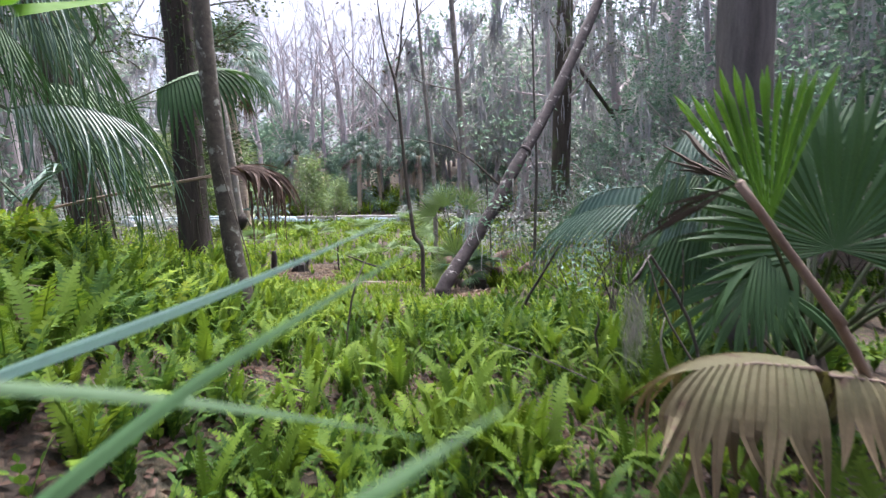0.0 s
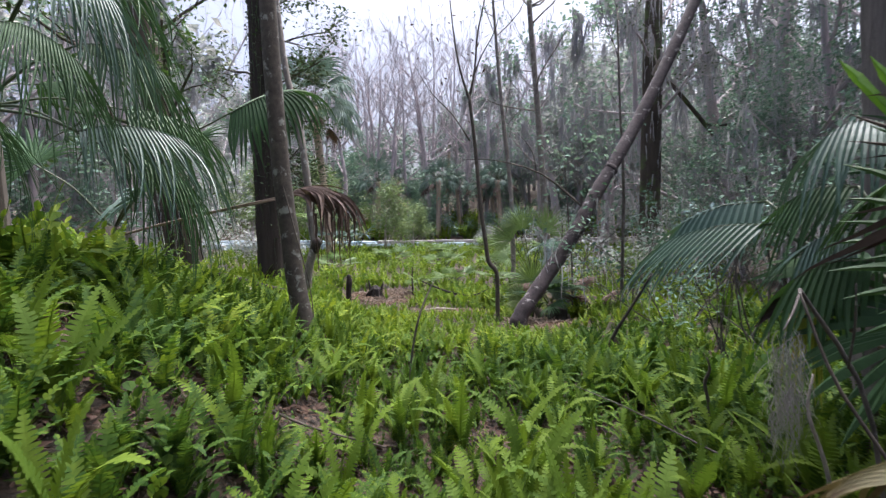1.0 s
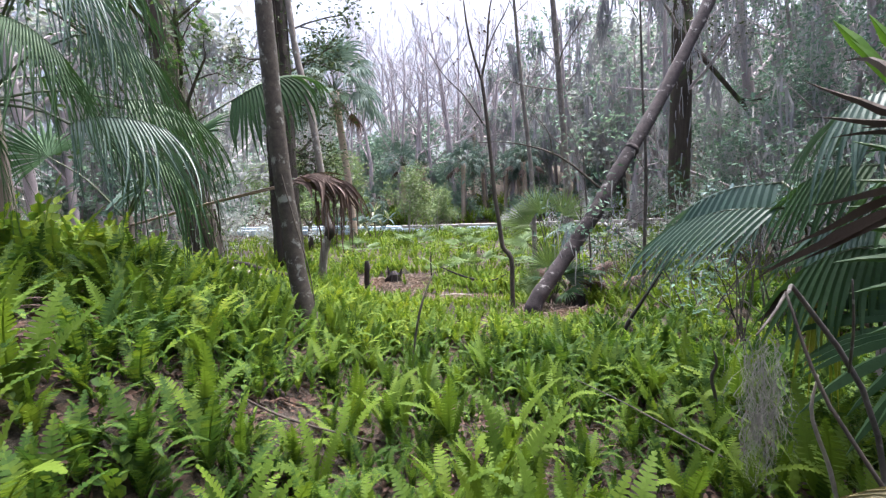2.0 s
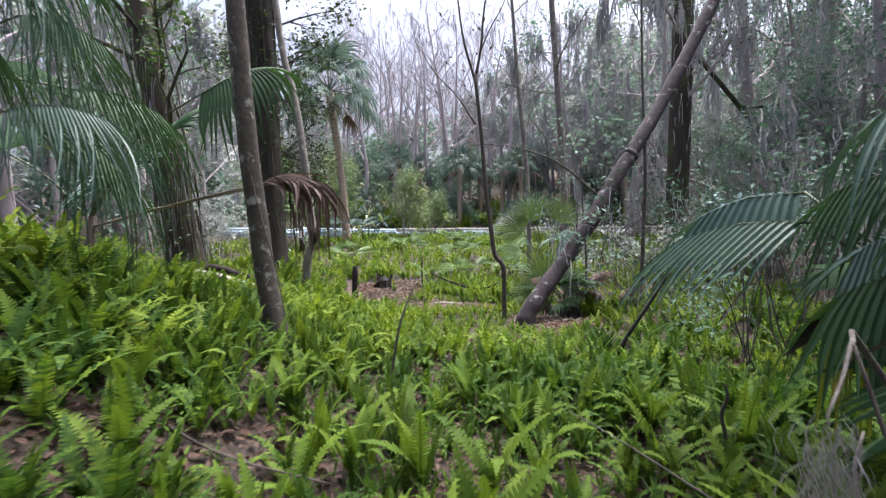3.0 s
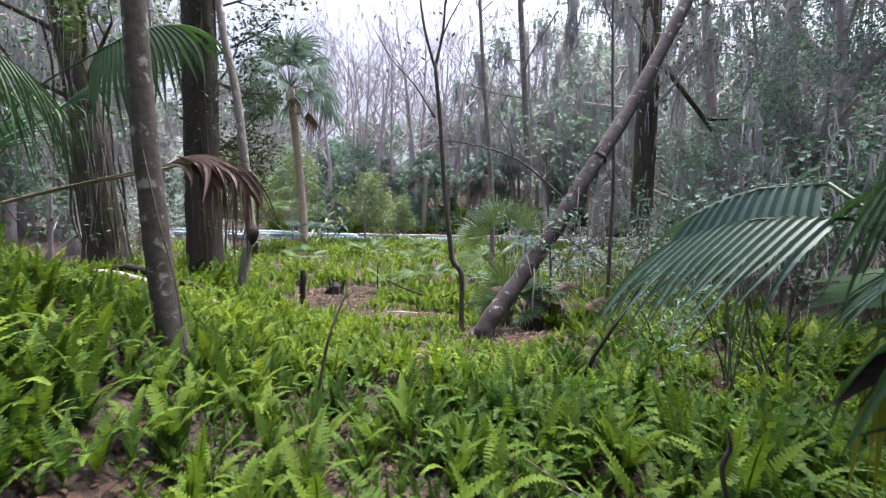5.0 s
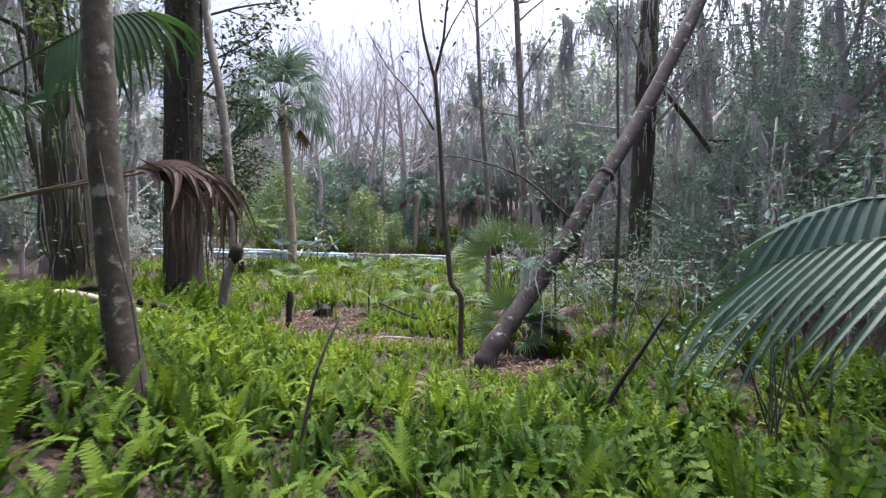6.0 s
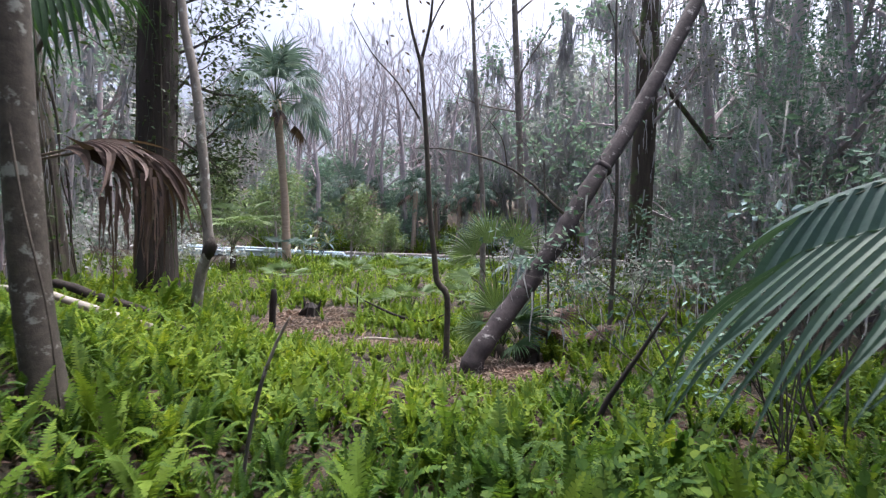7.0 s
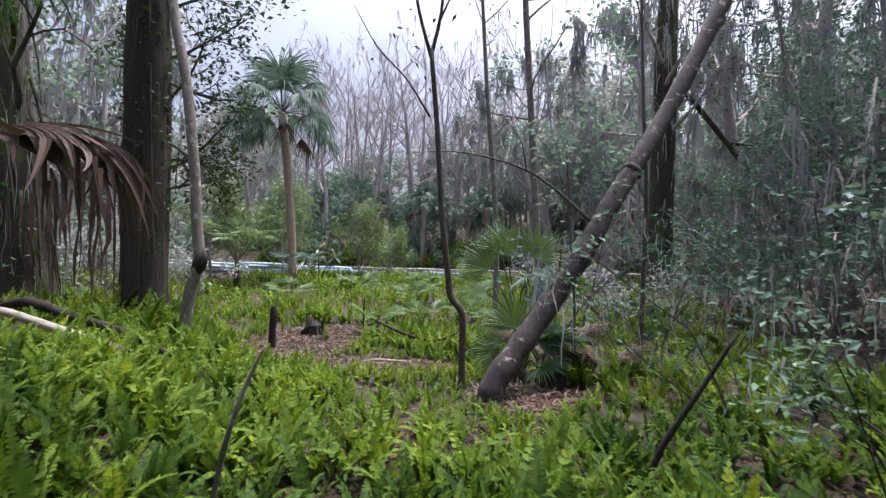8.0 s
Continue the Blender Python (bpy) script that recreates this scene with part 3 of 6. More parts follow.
for i in (32, 60):
    g = Geo()
    p = lean_line[i]
    d = unit(lean_line[i + 1] - lean_line[i])
    tube(g, [p - d * 0.05, p - d * 0.015, p + d * 0.015, p + d * 0.05], [0.142, 0.158, 0.158, 0.142], 14, 0.05, rng)
    part("bark_ring", g, BARK_LEAN, lean, "pale swollen ring of bark", True)
b0 = lean_line[50]
limb(lean, "side_branch", [b0, b0 + (-0.9, 0.2, 0.8), b0 + (-1.9, 0.4, 1.15), b0 + (-2.6, 0.5, 1.2)], [0.026, 0.02, 0.012, 0.005], TWIG)
limb(lean, "side_branch", [b0 + (-1.0, 0.22, 0.84), b0 + (-1.1, 0.2, 1.3), b0 + (-1.4, 0.2, 1.7)], [0.013, 0.009, 0.004], TWIG)
g = Geo()
tw = lean_line[35] + np.c_[rng.normal(0, 0.12, 70), rng.normal(0, 0.12, 70), rng.normal(0.12, 0.08, 70)]
leaves(g, tw, rng, 0.09, 0.45)
part("foliage", g, LEAF_BUSH, lean, kind="stuff")

# bent sapling
sap, sap_line, rng = trunk_thing("bent_sapling", "slender dark sapling with a kinked lower stem and forked top", [(-0.45, 10.4, -0.95), (-0.455, 10.4, -0.5), (-0.455, 10.4, 0.14), (-0.50, 10.4, 0.32), (-0.62, 10.4, 0.48), (-0.67, 10.4, 0.85), (-0.76, 10.4, 1.6), (-0.84, 10.4, 2.7), (-0.94, 10.4, 3.75)],
                                 [0.05, 0.045, 0.045, 0.05, 0.045, 0.04, 0.036, 0.032], TWIG, 9, 0.03, 5, 0.3, 40)
e = sap_line[-1]
limb(sap, "stem", [e - (0, 0, 0.1), e + (-0.18, 0, 0.55), e + (-0.3, 0.1, 1.3), e + (-0.42, 0.2, 2.6)], [0.026, 0.022, 0.016, 0.006], TWIG)
limb(sap, "stem", [e - (0, 0, 0.1), e + (0.12, 0.05, 0.5), e + (0.2, 0.0, 1.2), e + (0.5, 0.1, 2.4)], [0.028, 0.022, 0.016, 0.006], TWIG)
limb(sap, "branch", [e + (0, 0, -0.9), e + (-0.35, 0.1, -0.35), e + (-0.8, 0.2, 0.15), e + (-1.15, 0.2, 0.75)], [0.018, 0.013, 0.01, 0.004], TWIG)
limb(sap, "branch", [e + (0.08, 0, 0.3), e + (0.25, 0.1, 0.75), e + (0.52, 0.1, 1.2), e + (0.6, 0.2, 1.6)], [0.016, 0.012, 0.009, 0.004], TWIG)
g = Geo()
leaves(g, e + np.c_[rng.normal(-0.4, 0.5, 60), rng.normal(0, 0.2, 60), rng.normal(0.9, 0.7, 60)], rng, 0.09, 0.4, 0.5, 0.8)
part("foliage", g, LITTER, sap, "few hanging dead leaves", kind="stuff")

# dark trunk beyond the leaning one, with a branch that slants down
dark, dark_line, rng = trunk_thing("ivy_tree", "tall dark tree trunk hung with grey moss", [(4.95, 21.5, -1.0), (4.98, 21.5, 1.7), (5.02, 21.5, 3.9), (5.06, 21.5, 7.2), (5.1, 21.5, 9.3), (5.3, 21.6, 14)],
                                   [0.42, 0.37, 0.36, 0.34, 0.3, 0.25], BARK_VINE, 16, 0.06, 6, 0.3)
o = np.array(dark.location)
limb(dark, "slanting_branch", [np.array(p) - o for p in [(5.2, 21.3, 6.8), (5.6, 21, 6.3), (6.75, 21, 4.8), (7.4, 21, 3.9), (8.3, 21, 2.6), (9.0, 21.2, 1.0), (9.3, 21.3, -0.6)]], [0.075, 0.085, 0.08, 0.07, 0.05], BARK_VINE, 9, 16)
limb(dark, "branch", [np.array(p) - o for p in [(6.9, 21, 4.65), (7.6, 20.9, 4.6), (8.7, 20.8, 4.7)]], [0.06, 0.05, 0.02], BARK_DARK)
tips = []
g = Geo()
for i in range(9):
    z = 6 + 0.8 * i
    g = Geo()
    grow(rng, g, (0.1, 0, z), (rng.normal(), rng.normal(), 0.5), 2.6, 0.07, 3, 4, tips)
    part("bough", g, BARK_HAZED, dark)
g = Geo()
tips = np.array(tips)
strands(g, tips[rng.integers(0, len(tips), 500)], rng, 0.9, 0.05, 0.15)
strands(g, np.c_[rng.normal(0, 0.4, 200), rng.normal(0, 0.4, 200), rng.random(200) * 8 + 2.5], rng, 0.7, 0.05, 0.15)
part("moss", g, MOSS_HAZED, dark, kind="stuff")
g = Geo()
leaves(g, tips[rng.integers(0, len(tips), 900)] + rng.normal(0, 0.25, (900, 3)), rng, 0.13)
part("crown", g, LEAF_DARK, dark, kind="stuff")

# vine-clad palm trunk on the left bank
vine_tree, vl, rng = trunk_thing("vine_clad_tree", "mossy tree trunk draped with hanging vines and roots", [(-7.75, 10.9, -0.3), (-7.85, 10.9, 1.05), (-8.1, 10.9, 3.2), (-8.45, 10.9, 5.3), (-8.8, 11, 8)],
                                 [0.36, 0.32, 0.3, 0.3, 0.28], BARK_VINE, 16, 0.08, 7, 0.5)
for i in range(18):
    a0 = rng.random() * 6.3
    j0 = int(rng.integers(8, 27))
    pts = [vl[j] + (0.42 * math.cos(a0), 0.42 * math.sin(a0), 0) + rng.normal(0, 0.05, 3) for j in range(j0, max(-1, j0 - 12), -3)]
    if len(pts) > 2:
        limb(vine_tree, "hanging_root", pts, [0.03, 0.02, 0.008], BARK_VINE, 5, 14)
g = Geo()
jj = rng.integers(4, 28, 1900)
at = vl[jj] + np.c_[rng.normal(0, 0.42, 1900), rng.normal(0, 0.42, 1900), rng.normal(0, 0.2, 1900)]
strands(g, at[:600], rng, 0.7, 0.014, 0.12)
part("hanging_moss", g, MOSS_HAZED, vine_tree, "grey moss and thin hanging roots", kind="stuff")
g = Geo()
leaves(g, at[700:], rng, 0.1, 0.5, 0.5, 0.6)
part("vine_curtain", g, LEAF_VINE, vine_tree, "green climbing vine leaves", kind="stuff")
tips = []
for i, (z, dx, dy, dz, L) in enumerate([(3.2, 0.5, -0.6, 0.9, 2.2), (3.6, -0.4, -0.8, 0.7, 2.2), (4.2, 0.8, -0.3, 0.9, 2.2), (4.6, -0.8, -0.4, 0.6, 2.4), (5.2, 0.3, -0.9, 0.4, 2.4), (5.6, 0.9, 0.2, 0.6, 2.2)]):
    g = Geo()
    j = int(np.argmin(np.abs(vl[:, 2] - z)))
    grow(rng, g, vl[j], (dx, dy, dz), L, 0.055, 3, 4, tips, 0.15, 0.0, 0.8, 6)
    part("bough", g, BARK_VINE, vine_tree)
g, tips = Geo(), np.array(tips)
leaves(g, tips[rng.integers(0, len(tips), 950)] + rng.normal(0, 0.14, (950, 3)), rng, 0.14, 0.5, 0.5, 0.3)
part("crown", g, LEAF_VINE, vine_tree, kind="stuff")

# thin trees to the rear
for pts, r, m, nm, lb in [
        ([(0.95, 20.3, -1), (0.85, 20.3, 1), (0.6, 20.3, 5), (0.32, 20.3, 9.2), (0.2, 20.4, 12)], [0.14, 0.12, 0.1, 0.08], BARK_PALE, "slender_tree", "tall slender pale grey tree trunk"),
        ([(-0.35, 17.5, -1), (-0.4, 17.5, 2), (-0.7, 17.5, 5.5), (-1.0, 17.6, 10)], [0.09, 0.075, 0.06, 0.04], BARK_PALE, "slender_tree", "thin straight pale tree trunk"),
        ([(2.27, 12.5, -0.95), (2.28, 12.5, -0.4), (2.31, 12.5, 1.0), (2.32, 12.5, 2.1), (2.25, 12.5, 3.6), (2.2, 12.6, 6)], [0.045, 0.04, 0.03, 0.018], TWIG_GREY, "young_tree", "thin grey young tree with bare stem"),
        ([(1.05, 11.2, -0.95), (1.06, 11.2, 0.2), (1.0, 11.2, 1.1), (0.92, 11.3, 2.6)], [0.022, 0.018, 0.012], TWIG_GREY, "young_tree", "thin dark young stem beside the leaning trunk")]:
    tr, ln, rng = trunk_thing(nm, lb, pts, r, m, 10, 0.03, int(abs(pts[0][0]) * 100), 0.2, 22)
    tips = []
    for j in range(7):
        g, i = Geo(), 11 + int(rng.integers(0, 11))
        grow(rng, g, ln[i], (rng.normal(), rng.normal(), 0.8), 0.16 * ln[-1, 2] + 0.3, r[-1] * 0.5, 2, 4, tips, 0.16, 0.04, 0.8, 5)
        part("bough", g, m, tr)
    g, tips = Geo(), np.array(tips)
    leaves(g, tips[rng.integers(0, len(tips), 160)] + rng.normal(0, 0.1, (160, 3)), rng, 0.12, 0.45, 0.5, 0.4)
    part("foliage", g, LEAF_BUSH, tr, kind="stuff")

# stout trunk behind the fan palm
stout, ln, rng = trunk_thing("stout_tree", "stout grey-brown tree trunk behind the fan palm", [(3.15, 5.3, -0.7), (3.13, 5.3, 1.5), (3.09, 5.3, 3.0), (3.05, 5.3, 6), (3.2, 5.4, 9)], [0.28, 0.25, 0.245, 0.22, 0.1], BARK_STOUT, 14, 0.05, 8, 0.4)
# overhead boughs and crown, out of view: added to shade the right side
tips = []
for i in range(9):
    g = Geo()
    grow(rng, g, ln[18 + i], (0.5 + math.cos(i * 2.4), math.sin(i * 2.4) - 0.2, 0.7), 2.4, 0.07, 3, 4, tips, 0.15, 0.03, 0.9, 6)
    part("bough", g, BARK_DARK, stout)
g, tips = Geo(), np.array(tips)
leaves(g, tips[rng.integers(0, len(tips), 2600)] + rng.normal(0, 0.25, (2600, 3)), rng, 0.17, 0.5, 0.5, 0.3)
part("crown", g, LEAF_DARK, stout, kind="stuff")

# ================= fan palms =================


def fan_leaf(palm, hub, foot, axis, normal, L, count, spread, droop, material, seed, stalk=STALK, split=True, curl=0.3, width=1.0, k=9, joined=0.42, slack=0.2, r=0.013, sag=0.12, label="", ragged=0.08):
    """One leaf of a palm: its stalk, and the pleated segments round the hub."""
    rng = np.random.default_rng(seed)
    o = np.array(palm.location)
    hub, foot = np.asarray(hub, float), np.asarray(foot, float)
    g = Geo()
    tube(g, stalk_line(hub, foot, sag) - o, [r * 1.5, r, r * 0.85], 6)
    leaf = part("leaf", g, stalk, palm, label, True)
    segs = fan_segments(rng, axis, normal, L, count, spread, droop, curl, k, joined, slack, width, ragged)
    if split:
        for v, q in segs:
            part("leaf_segment", Geo().add(v + (hub - o), q), material, leaf)
    else:
        g = Geo()
        for v, q in segs:
            g.add(v + (hub - o), q)
        part("blade", g, material, leaf)
    return leaf


def rib_leaf(palm, hub, tip, foot, normal, L, n, droop, material, seed, stalk=STALK, bow=0.05, split=True, k=9, joined=0.4, width=1.0, wide=100, narrow=14, r=0.012, sag=0.1, label="", ragged=0.1, loose=0.05, sides=(1, -1), tent=0.0, pleat=0.55):
    """One leaf with a midrib: stalk and rib in one limb, and the hanging segments on both sides of the rib."""
    rng = np.random.default_rng(seed)
    o = np.array(palm.location)
    hub, tip, foot = (np.asarray(a, float) for a in (hub, tip, foot))
    g = Geo()
    tube(g, stalk_line(hub, foot, sag) - o, [r * 1.5, r, r * 0.85], 6)
    tube(g, np.array([hub, hub + (tip - hub) * 0.5 + (0, 0, bow), tip]) - o - (0, 0, 0.004), [r * 0.8, r * 0.45, r * 0.15], 5)
    leaf = part("leaf", g, stalk, palm, label, True)
    segs = rib_segments(rng, hub - o, tip - o, bow, normal, L, n, droop, k, joined, width, wide, narrow, ragged, loose, sides, tent, pleat)
    if split:
        for v, q in segs:
            part("leaf_segment", Geo().add(v, q), material, leaf)
    else:
        g = Geo()
        for v, q in segs:
            g.add(v, q)
        part("blade", g, material, leaf)
    return leaf


# --- the fan palm beside the path ---
pf = np.array([2.75, 3.75, gz(2.75, 3.75)])
palm_right = thing("fan_palm", pf, "large fan palm with drooping grey-green leaves beside the path", "palm", "fan palms")
crown = pf + (0, 0, 0.45)
g = Geo()
tube(g, [(0, 0, -0.1), (0, 0, 0.15), (-0.02, 0, 0.35), (0, 0, 0.55)], [0.17, 0.19, 0.17, 0.1], 12, 0.12, np.random.default_rng(1))
part("trunk", g, BARK_VINE, palm_right, "short fibrous trunk", True)
rib_leaf(palm_right, (1.86, 4.6, 1.26), (1.22, 4.76, 1.15), crown, (0.0, -0.12, 1.0), 0.7, 15, 0.5, PALM_DULL, 11, bow=0.05, joined=0.38, width=0.85, wide=56, narrow=20, ragged=0.12, loose=0.06, tent=0.78, k=10, pleat=0.5)
rib_leaf(palm_right, (2.3, 4.45, 1.5), (1.92, 4.5, 1.42), crown, (0.0, -0.3, 0.95), 0.62, 12, 1.1, PALM, 31, bow=0.05, joined=0.4, wide=70, narrow=20, tent=0.7, loose=0.08, ragged=0.15)
rib_leaf(palm_right, (2.25, 4.3, 1.2), (1.9, 4.25, 1.12), crown, (0.0, -0.3, 0.95), 0.6, 12, 1.4, PALM_PALE, 32, bow=0.05, joined=0.4, wide=75, narrow=20, tent=0.7, loose=0.08, ragged=0.15)
rib_leaf(palm_right, (2.02, 5.05, 1.43), (1.45, 5.2, 1.27), crown, (0.0, -0.5, 0.85), 0.5, 12, 1.2, PALM_PALE, 12, bow=0.06, joined=0.6, wide=85, narrow=16, tent=0.5)
rib_leaf(palm_right, (2.35, 4.25, 1.86), (1.95, 4.15, 1.8), crown, (-0.1, -0.2, 0.95), 0.75, 10, 2.4, PALM_PALE, 13, bow=0.06, joined=0.25, wide=70, narrow=12, tent=0.6)
rib_leaf(palm_right, (2.55, 3.9, 1.55), (2.05, 3.75, 1.5), crown, (-0.1, -0.3, 0.9), 0.75, 12, 1.9, PALM, 20, bow=0.06, joined=0.4, wide=75, tent=0.7)
fan_leaf(palm_right, (1.66, 2.62, 1.2), crown, (-0.14, 0.05, 0.95), (-0.5, -0.85, 0.1), 0.76, 20, 50, 0.12, PALM_BRIGHT, 14, joined=0.92, ragged=0.05)
fan_leaf(palm_right, (2.3, 3.0, 1.05), crown, (0.05, 0.1, 1.0), (-0.55, -0.8, 0.1), 0.95, 34, 230, 0.7, PALM, 15, joined=0.62)
fan_leaf(palm_right, (3.1, 4.2, 1.5), crown, (0.3, 0.4, 0.8), (-0.4, -0.8, 0.4), 0.95, 30, 200, 0.5, PALM, 16, joined=0.6)
rib_leaf(palm_right, (2.2, 4.1, 1.05), (1.75, 4.05, 0.95), crown, (-0.1, -0.3, 0.9), 0.62, 11, 2.2, PALM, 17, joined=0.45, wide=75, tent=0.8)
rib_leaf(palm_right, (2.3, 3.35, 1.0), (1.9, 3.1, 0.95), crown, (-0.1, -0.3, 0.9), 0.7, 12, 2.4, PALM, 18, joined=0.45, wide=75, tent=0.8)
fan_leaf(palm_right, (3.3, 3.0, 1.3), crown, (0.5, -0.4, 0.6), (-0.5, -0.5, 0.7), 0.9, 26, 200, 0.6, PALM, 19, split=False)
fan_leaf(palm_right, (2.15, 4.75, 1.12), crown, (-0.03, -0.1, -0.95), (0.1, -0.95, 0.2), 1.15, 8, 20, 0.3, YELLOW, 21, label="yellowing drooping palm leaf", width=1.2, joined=0.6)
# extra leaves, mostly out of view, added to cast shade under the palm
for i, (hb, ax) in enumerate([((3.5, 3.6, 1.5), (0.6, 0.1, 0.5)), ((3.3, 4.6, 1.2), (0.5, 0.6, 0.3)), ((2.6, 4.7, 0.9), (-0.2, 0.7, 0.1)), ((2.9, 2.7, 1.0), (0.2, -0.7, 0.4)), ((3.2, 3.4, 0.7), (0.6, -0.2, 0.0)), ((2.35, 3.75, 0.75), (-0.6, -0.1, -0.3))]):
    fan_leaf(palm_right, hb, crown, ax, (-0.3 * ax[0], -0.3 * ax[1] - 0.3, 1), 0.85, 26, 190, 0.9, PALM, 26 + i, split=False, joined=0.6)
# shrivelled brown leaf on a long stalk
fan_leaf(palm_right, (1.05, 1.85, 1.43), (1.5, 1.95, 0.92), (-0.08, 0.9, 0.4), (-0.7, -0.3, 0.6), 0.37, 9, 34, 0.1, BROWN, 22, STALK_DEAD, curl=1.4, width=1.2, r=0.014, sag=0.0, label="shrivelled dark brown leaf on a bare stalk", joined=0.55, ragged=0.3)
fan_leaf(palm_right, (1.05, 1.85, 1.425), (1.06, 1.86, 1.42), (-0.2, 0.85, -0.4), (-0.6, -0.2, 0.7), 0.4, 5, 20, 0.1, BROWN, 27, STALK_DEAD, curl=1.0, width=1.3, r=0.012, sag=0.0, joined=0.55, ragged=0.25)
limb(palm_right, "dead_stalk", [np.array(p) - pf for p in [(1.05, 1.85, 1.42), (1.28, 1.92, 1.18), (1.6, 2.05, 0.85), (2.2, 2.6, 0.35), (2.65, 3.5, 0.12)]], [0.014, 0.016, 0.019, 0.024, 0.03], STALK_DEAD, 7, 14, "long bare dead stalk")
# tan collapsed leaf near the ground
rib_leaf(palm_right, (1.62, 2.2, 0.66), (1.12, 2.2, 0.66), pf + (0, -0.3, 0.15), (-0.05, -0.45, 0.9), 0.56, 15, 3.2, TAN, 23, STALK_DEAD, bow=0.03, joined=0.5, width=1.25, wide=95, narrow=18, label="collapsed tan dead palm leaf", ragged=0.25, loose=0.14, tent=0.3)
rib_leaf(palm_right, (1.68, 2.2, 0.63), (2.0, 2.1, 0.56), pf + (0, -0.3, 0.15), (0.1, -0.4, 0.9), 0.45, 9, 4.2, TAN, 24, STALK_DEAD, bow=0.03, joined=0.4, width=1.2, label="withered tan half of a dead palm leaf", ragged=0.3, loose=0.16, tent=0.3)
rib_leaf(palm_right, (1.6, 2.26, 0.6), (1.3, 2.3, 0.52), pf + (0, -0.3, 0.15), (0, -0.4, 0.9), 0.5, 7, 5.0, DEAD, 29, STALK_DEAD, joined=0.3, ragged=0.3, loose=0.2, tent=0.4, label="brown withered fingers under the dead leaf")
rib_leaf(palm_right, (1.88, 4.1, 0.74), (1.66, 4.1, 0.71), pf + (0, 0, 0.3), (0, -0.6, 0.8), 0.18, 5, 0.6, BLACK_LEAF, 25, STALK_DEAD, joined=0.8, label="folded dead brown leaf", wide=16, pleat=0.12)

# --- palm whose leaf tips reach over the path at the start ---
pl = np.array([-1.05, 0.1, gz(-1.05, 0.1)])
palm_start = thing("fan_palm", pl, "fan palm with long narrow blades reaching over the path", "palm", "fan palms")


def blade(palm, pts, width, material, bow=0.25):
    """A single long leaf segment along the given line."""
    o = np.array(palm.location)
    line = smooth_line(pts, 14)
    d = unit(np.gradient(line, axis=0))
    s = unit(np.cross(d, [0.15, -0.5, 0.85]))
    n = np.cross(s, d)
    u = np.linspace(0, 1, 14)
    w = (width / 2 * np.minimum(1, (1 - u) * 2.2 + 0.05) * np.minimum(1, 0.35 + u * 2))[:, None]
    v = np.stack([line - s * w, line + n * w * bow, line + s * w], 1).reshape(-1, 3) - o
    q = [[3 * j + m, 3 * j + m + 1, 3 * j + m + 4, 3 * j + m + 3] for j in range(13) for m in (0, 1)]
    return part("leaf_segment", Geo().add(v, q), material, palm)


g = Geo()
tube(g, [(0, 0, -0.1), (0.02, 0, 0.2), (0.0, 0.02, 0.5)], [0.1, 0.09, 0.05], 10, 0.1, np.random.default_rng(2))
part("trunk", g, BARK_VINE, palm_start, smooth=True)
hub = np.array([-0.72, 0.42, 1.2])
g = Geo()
tube(g, stalk_line(hub, pl + (0, 0, 0.4), 0.05) - pl, [0.016, 0.011, 0.009], 6)
part("stalk", g, STALK, palm_start, smooth=True)
# the tips of one fan whose stalk rises beside the path
blade(palm_start, [hub, (-0.804, 0.948, 1.068), (-0.568, 0.941, 1.153), (-0.331, 0.913, 1.235), (-0.107, 0.856, 1.321), (0.068, 0.766, 1.397)], 0.036, PALM_PALE)
blade(palm_start, [hub, (-0.42, 0.44, 1.1), (-0.23, 0.493, 1.166), (-0.157, 0.531, 1.222), (-0.083, 0.579, 1.279), (0.001, 0.616, 1.328), (0.092, 0.653, 1.379)], 0.016, PALM)
blade(palm_start, [hub, (-0.34, 0.615, 1.27), (-0.289, 0.654, 1.251), (-0.198, 0.701, 1.22), (-0.079, 0.748, 1.178), (0.08, 0.794, 1.124)], 0.015, PALM)
blade(palm_start, [hub, (-0.3, 0.42, 1.02), (-0.02, 0.485, 1.184), (0.027, 0.503, 1.221), (0.054, 0.515, 1.238), (0.096, 0.538, 1.254), (0.143, 0.561, 1.274)], 0.017, PALM)
blade(palm_start, [hub, (-0.215, 0.566, 1.524), (-0.192, 0.588, 1.537), (-0.162, 0.61, 1.549), (-0.119, 0.633, 1.562)], 0.03, PALM_BRIGHT)

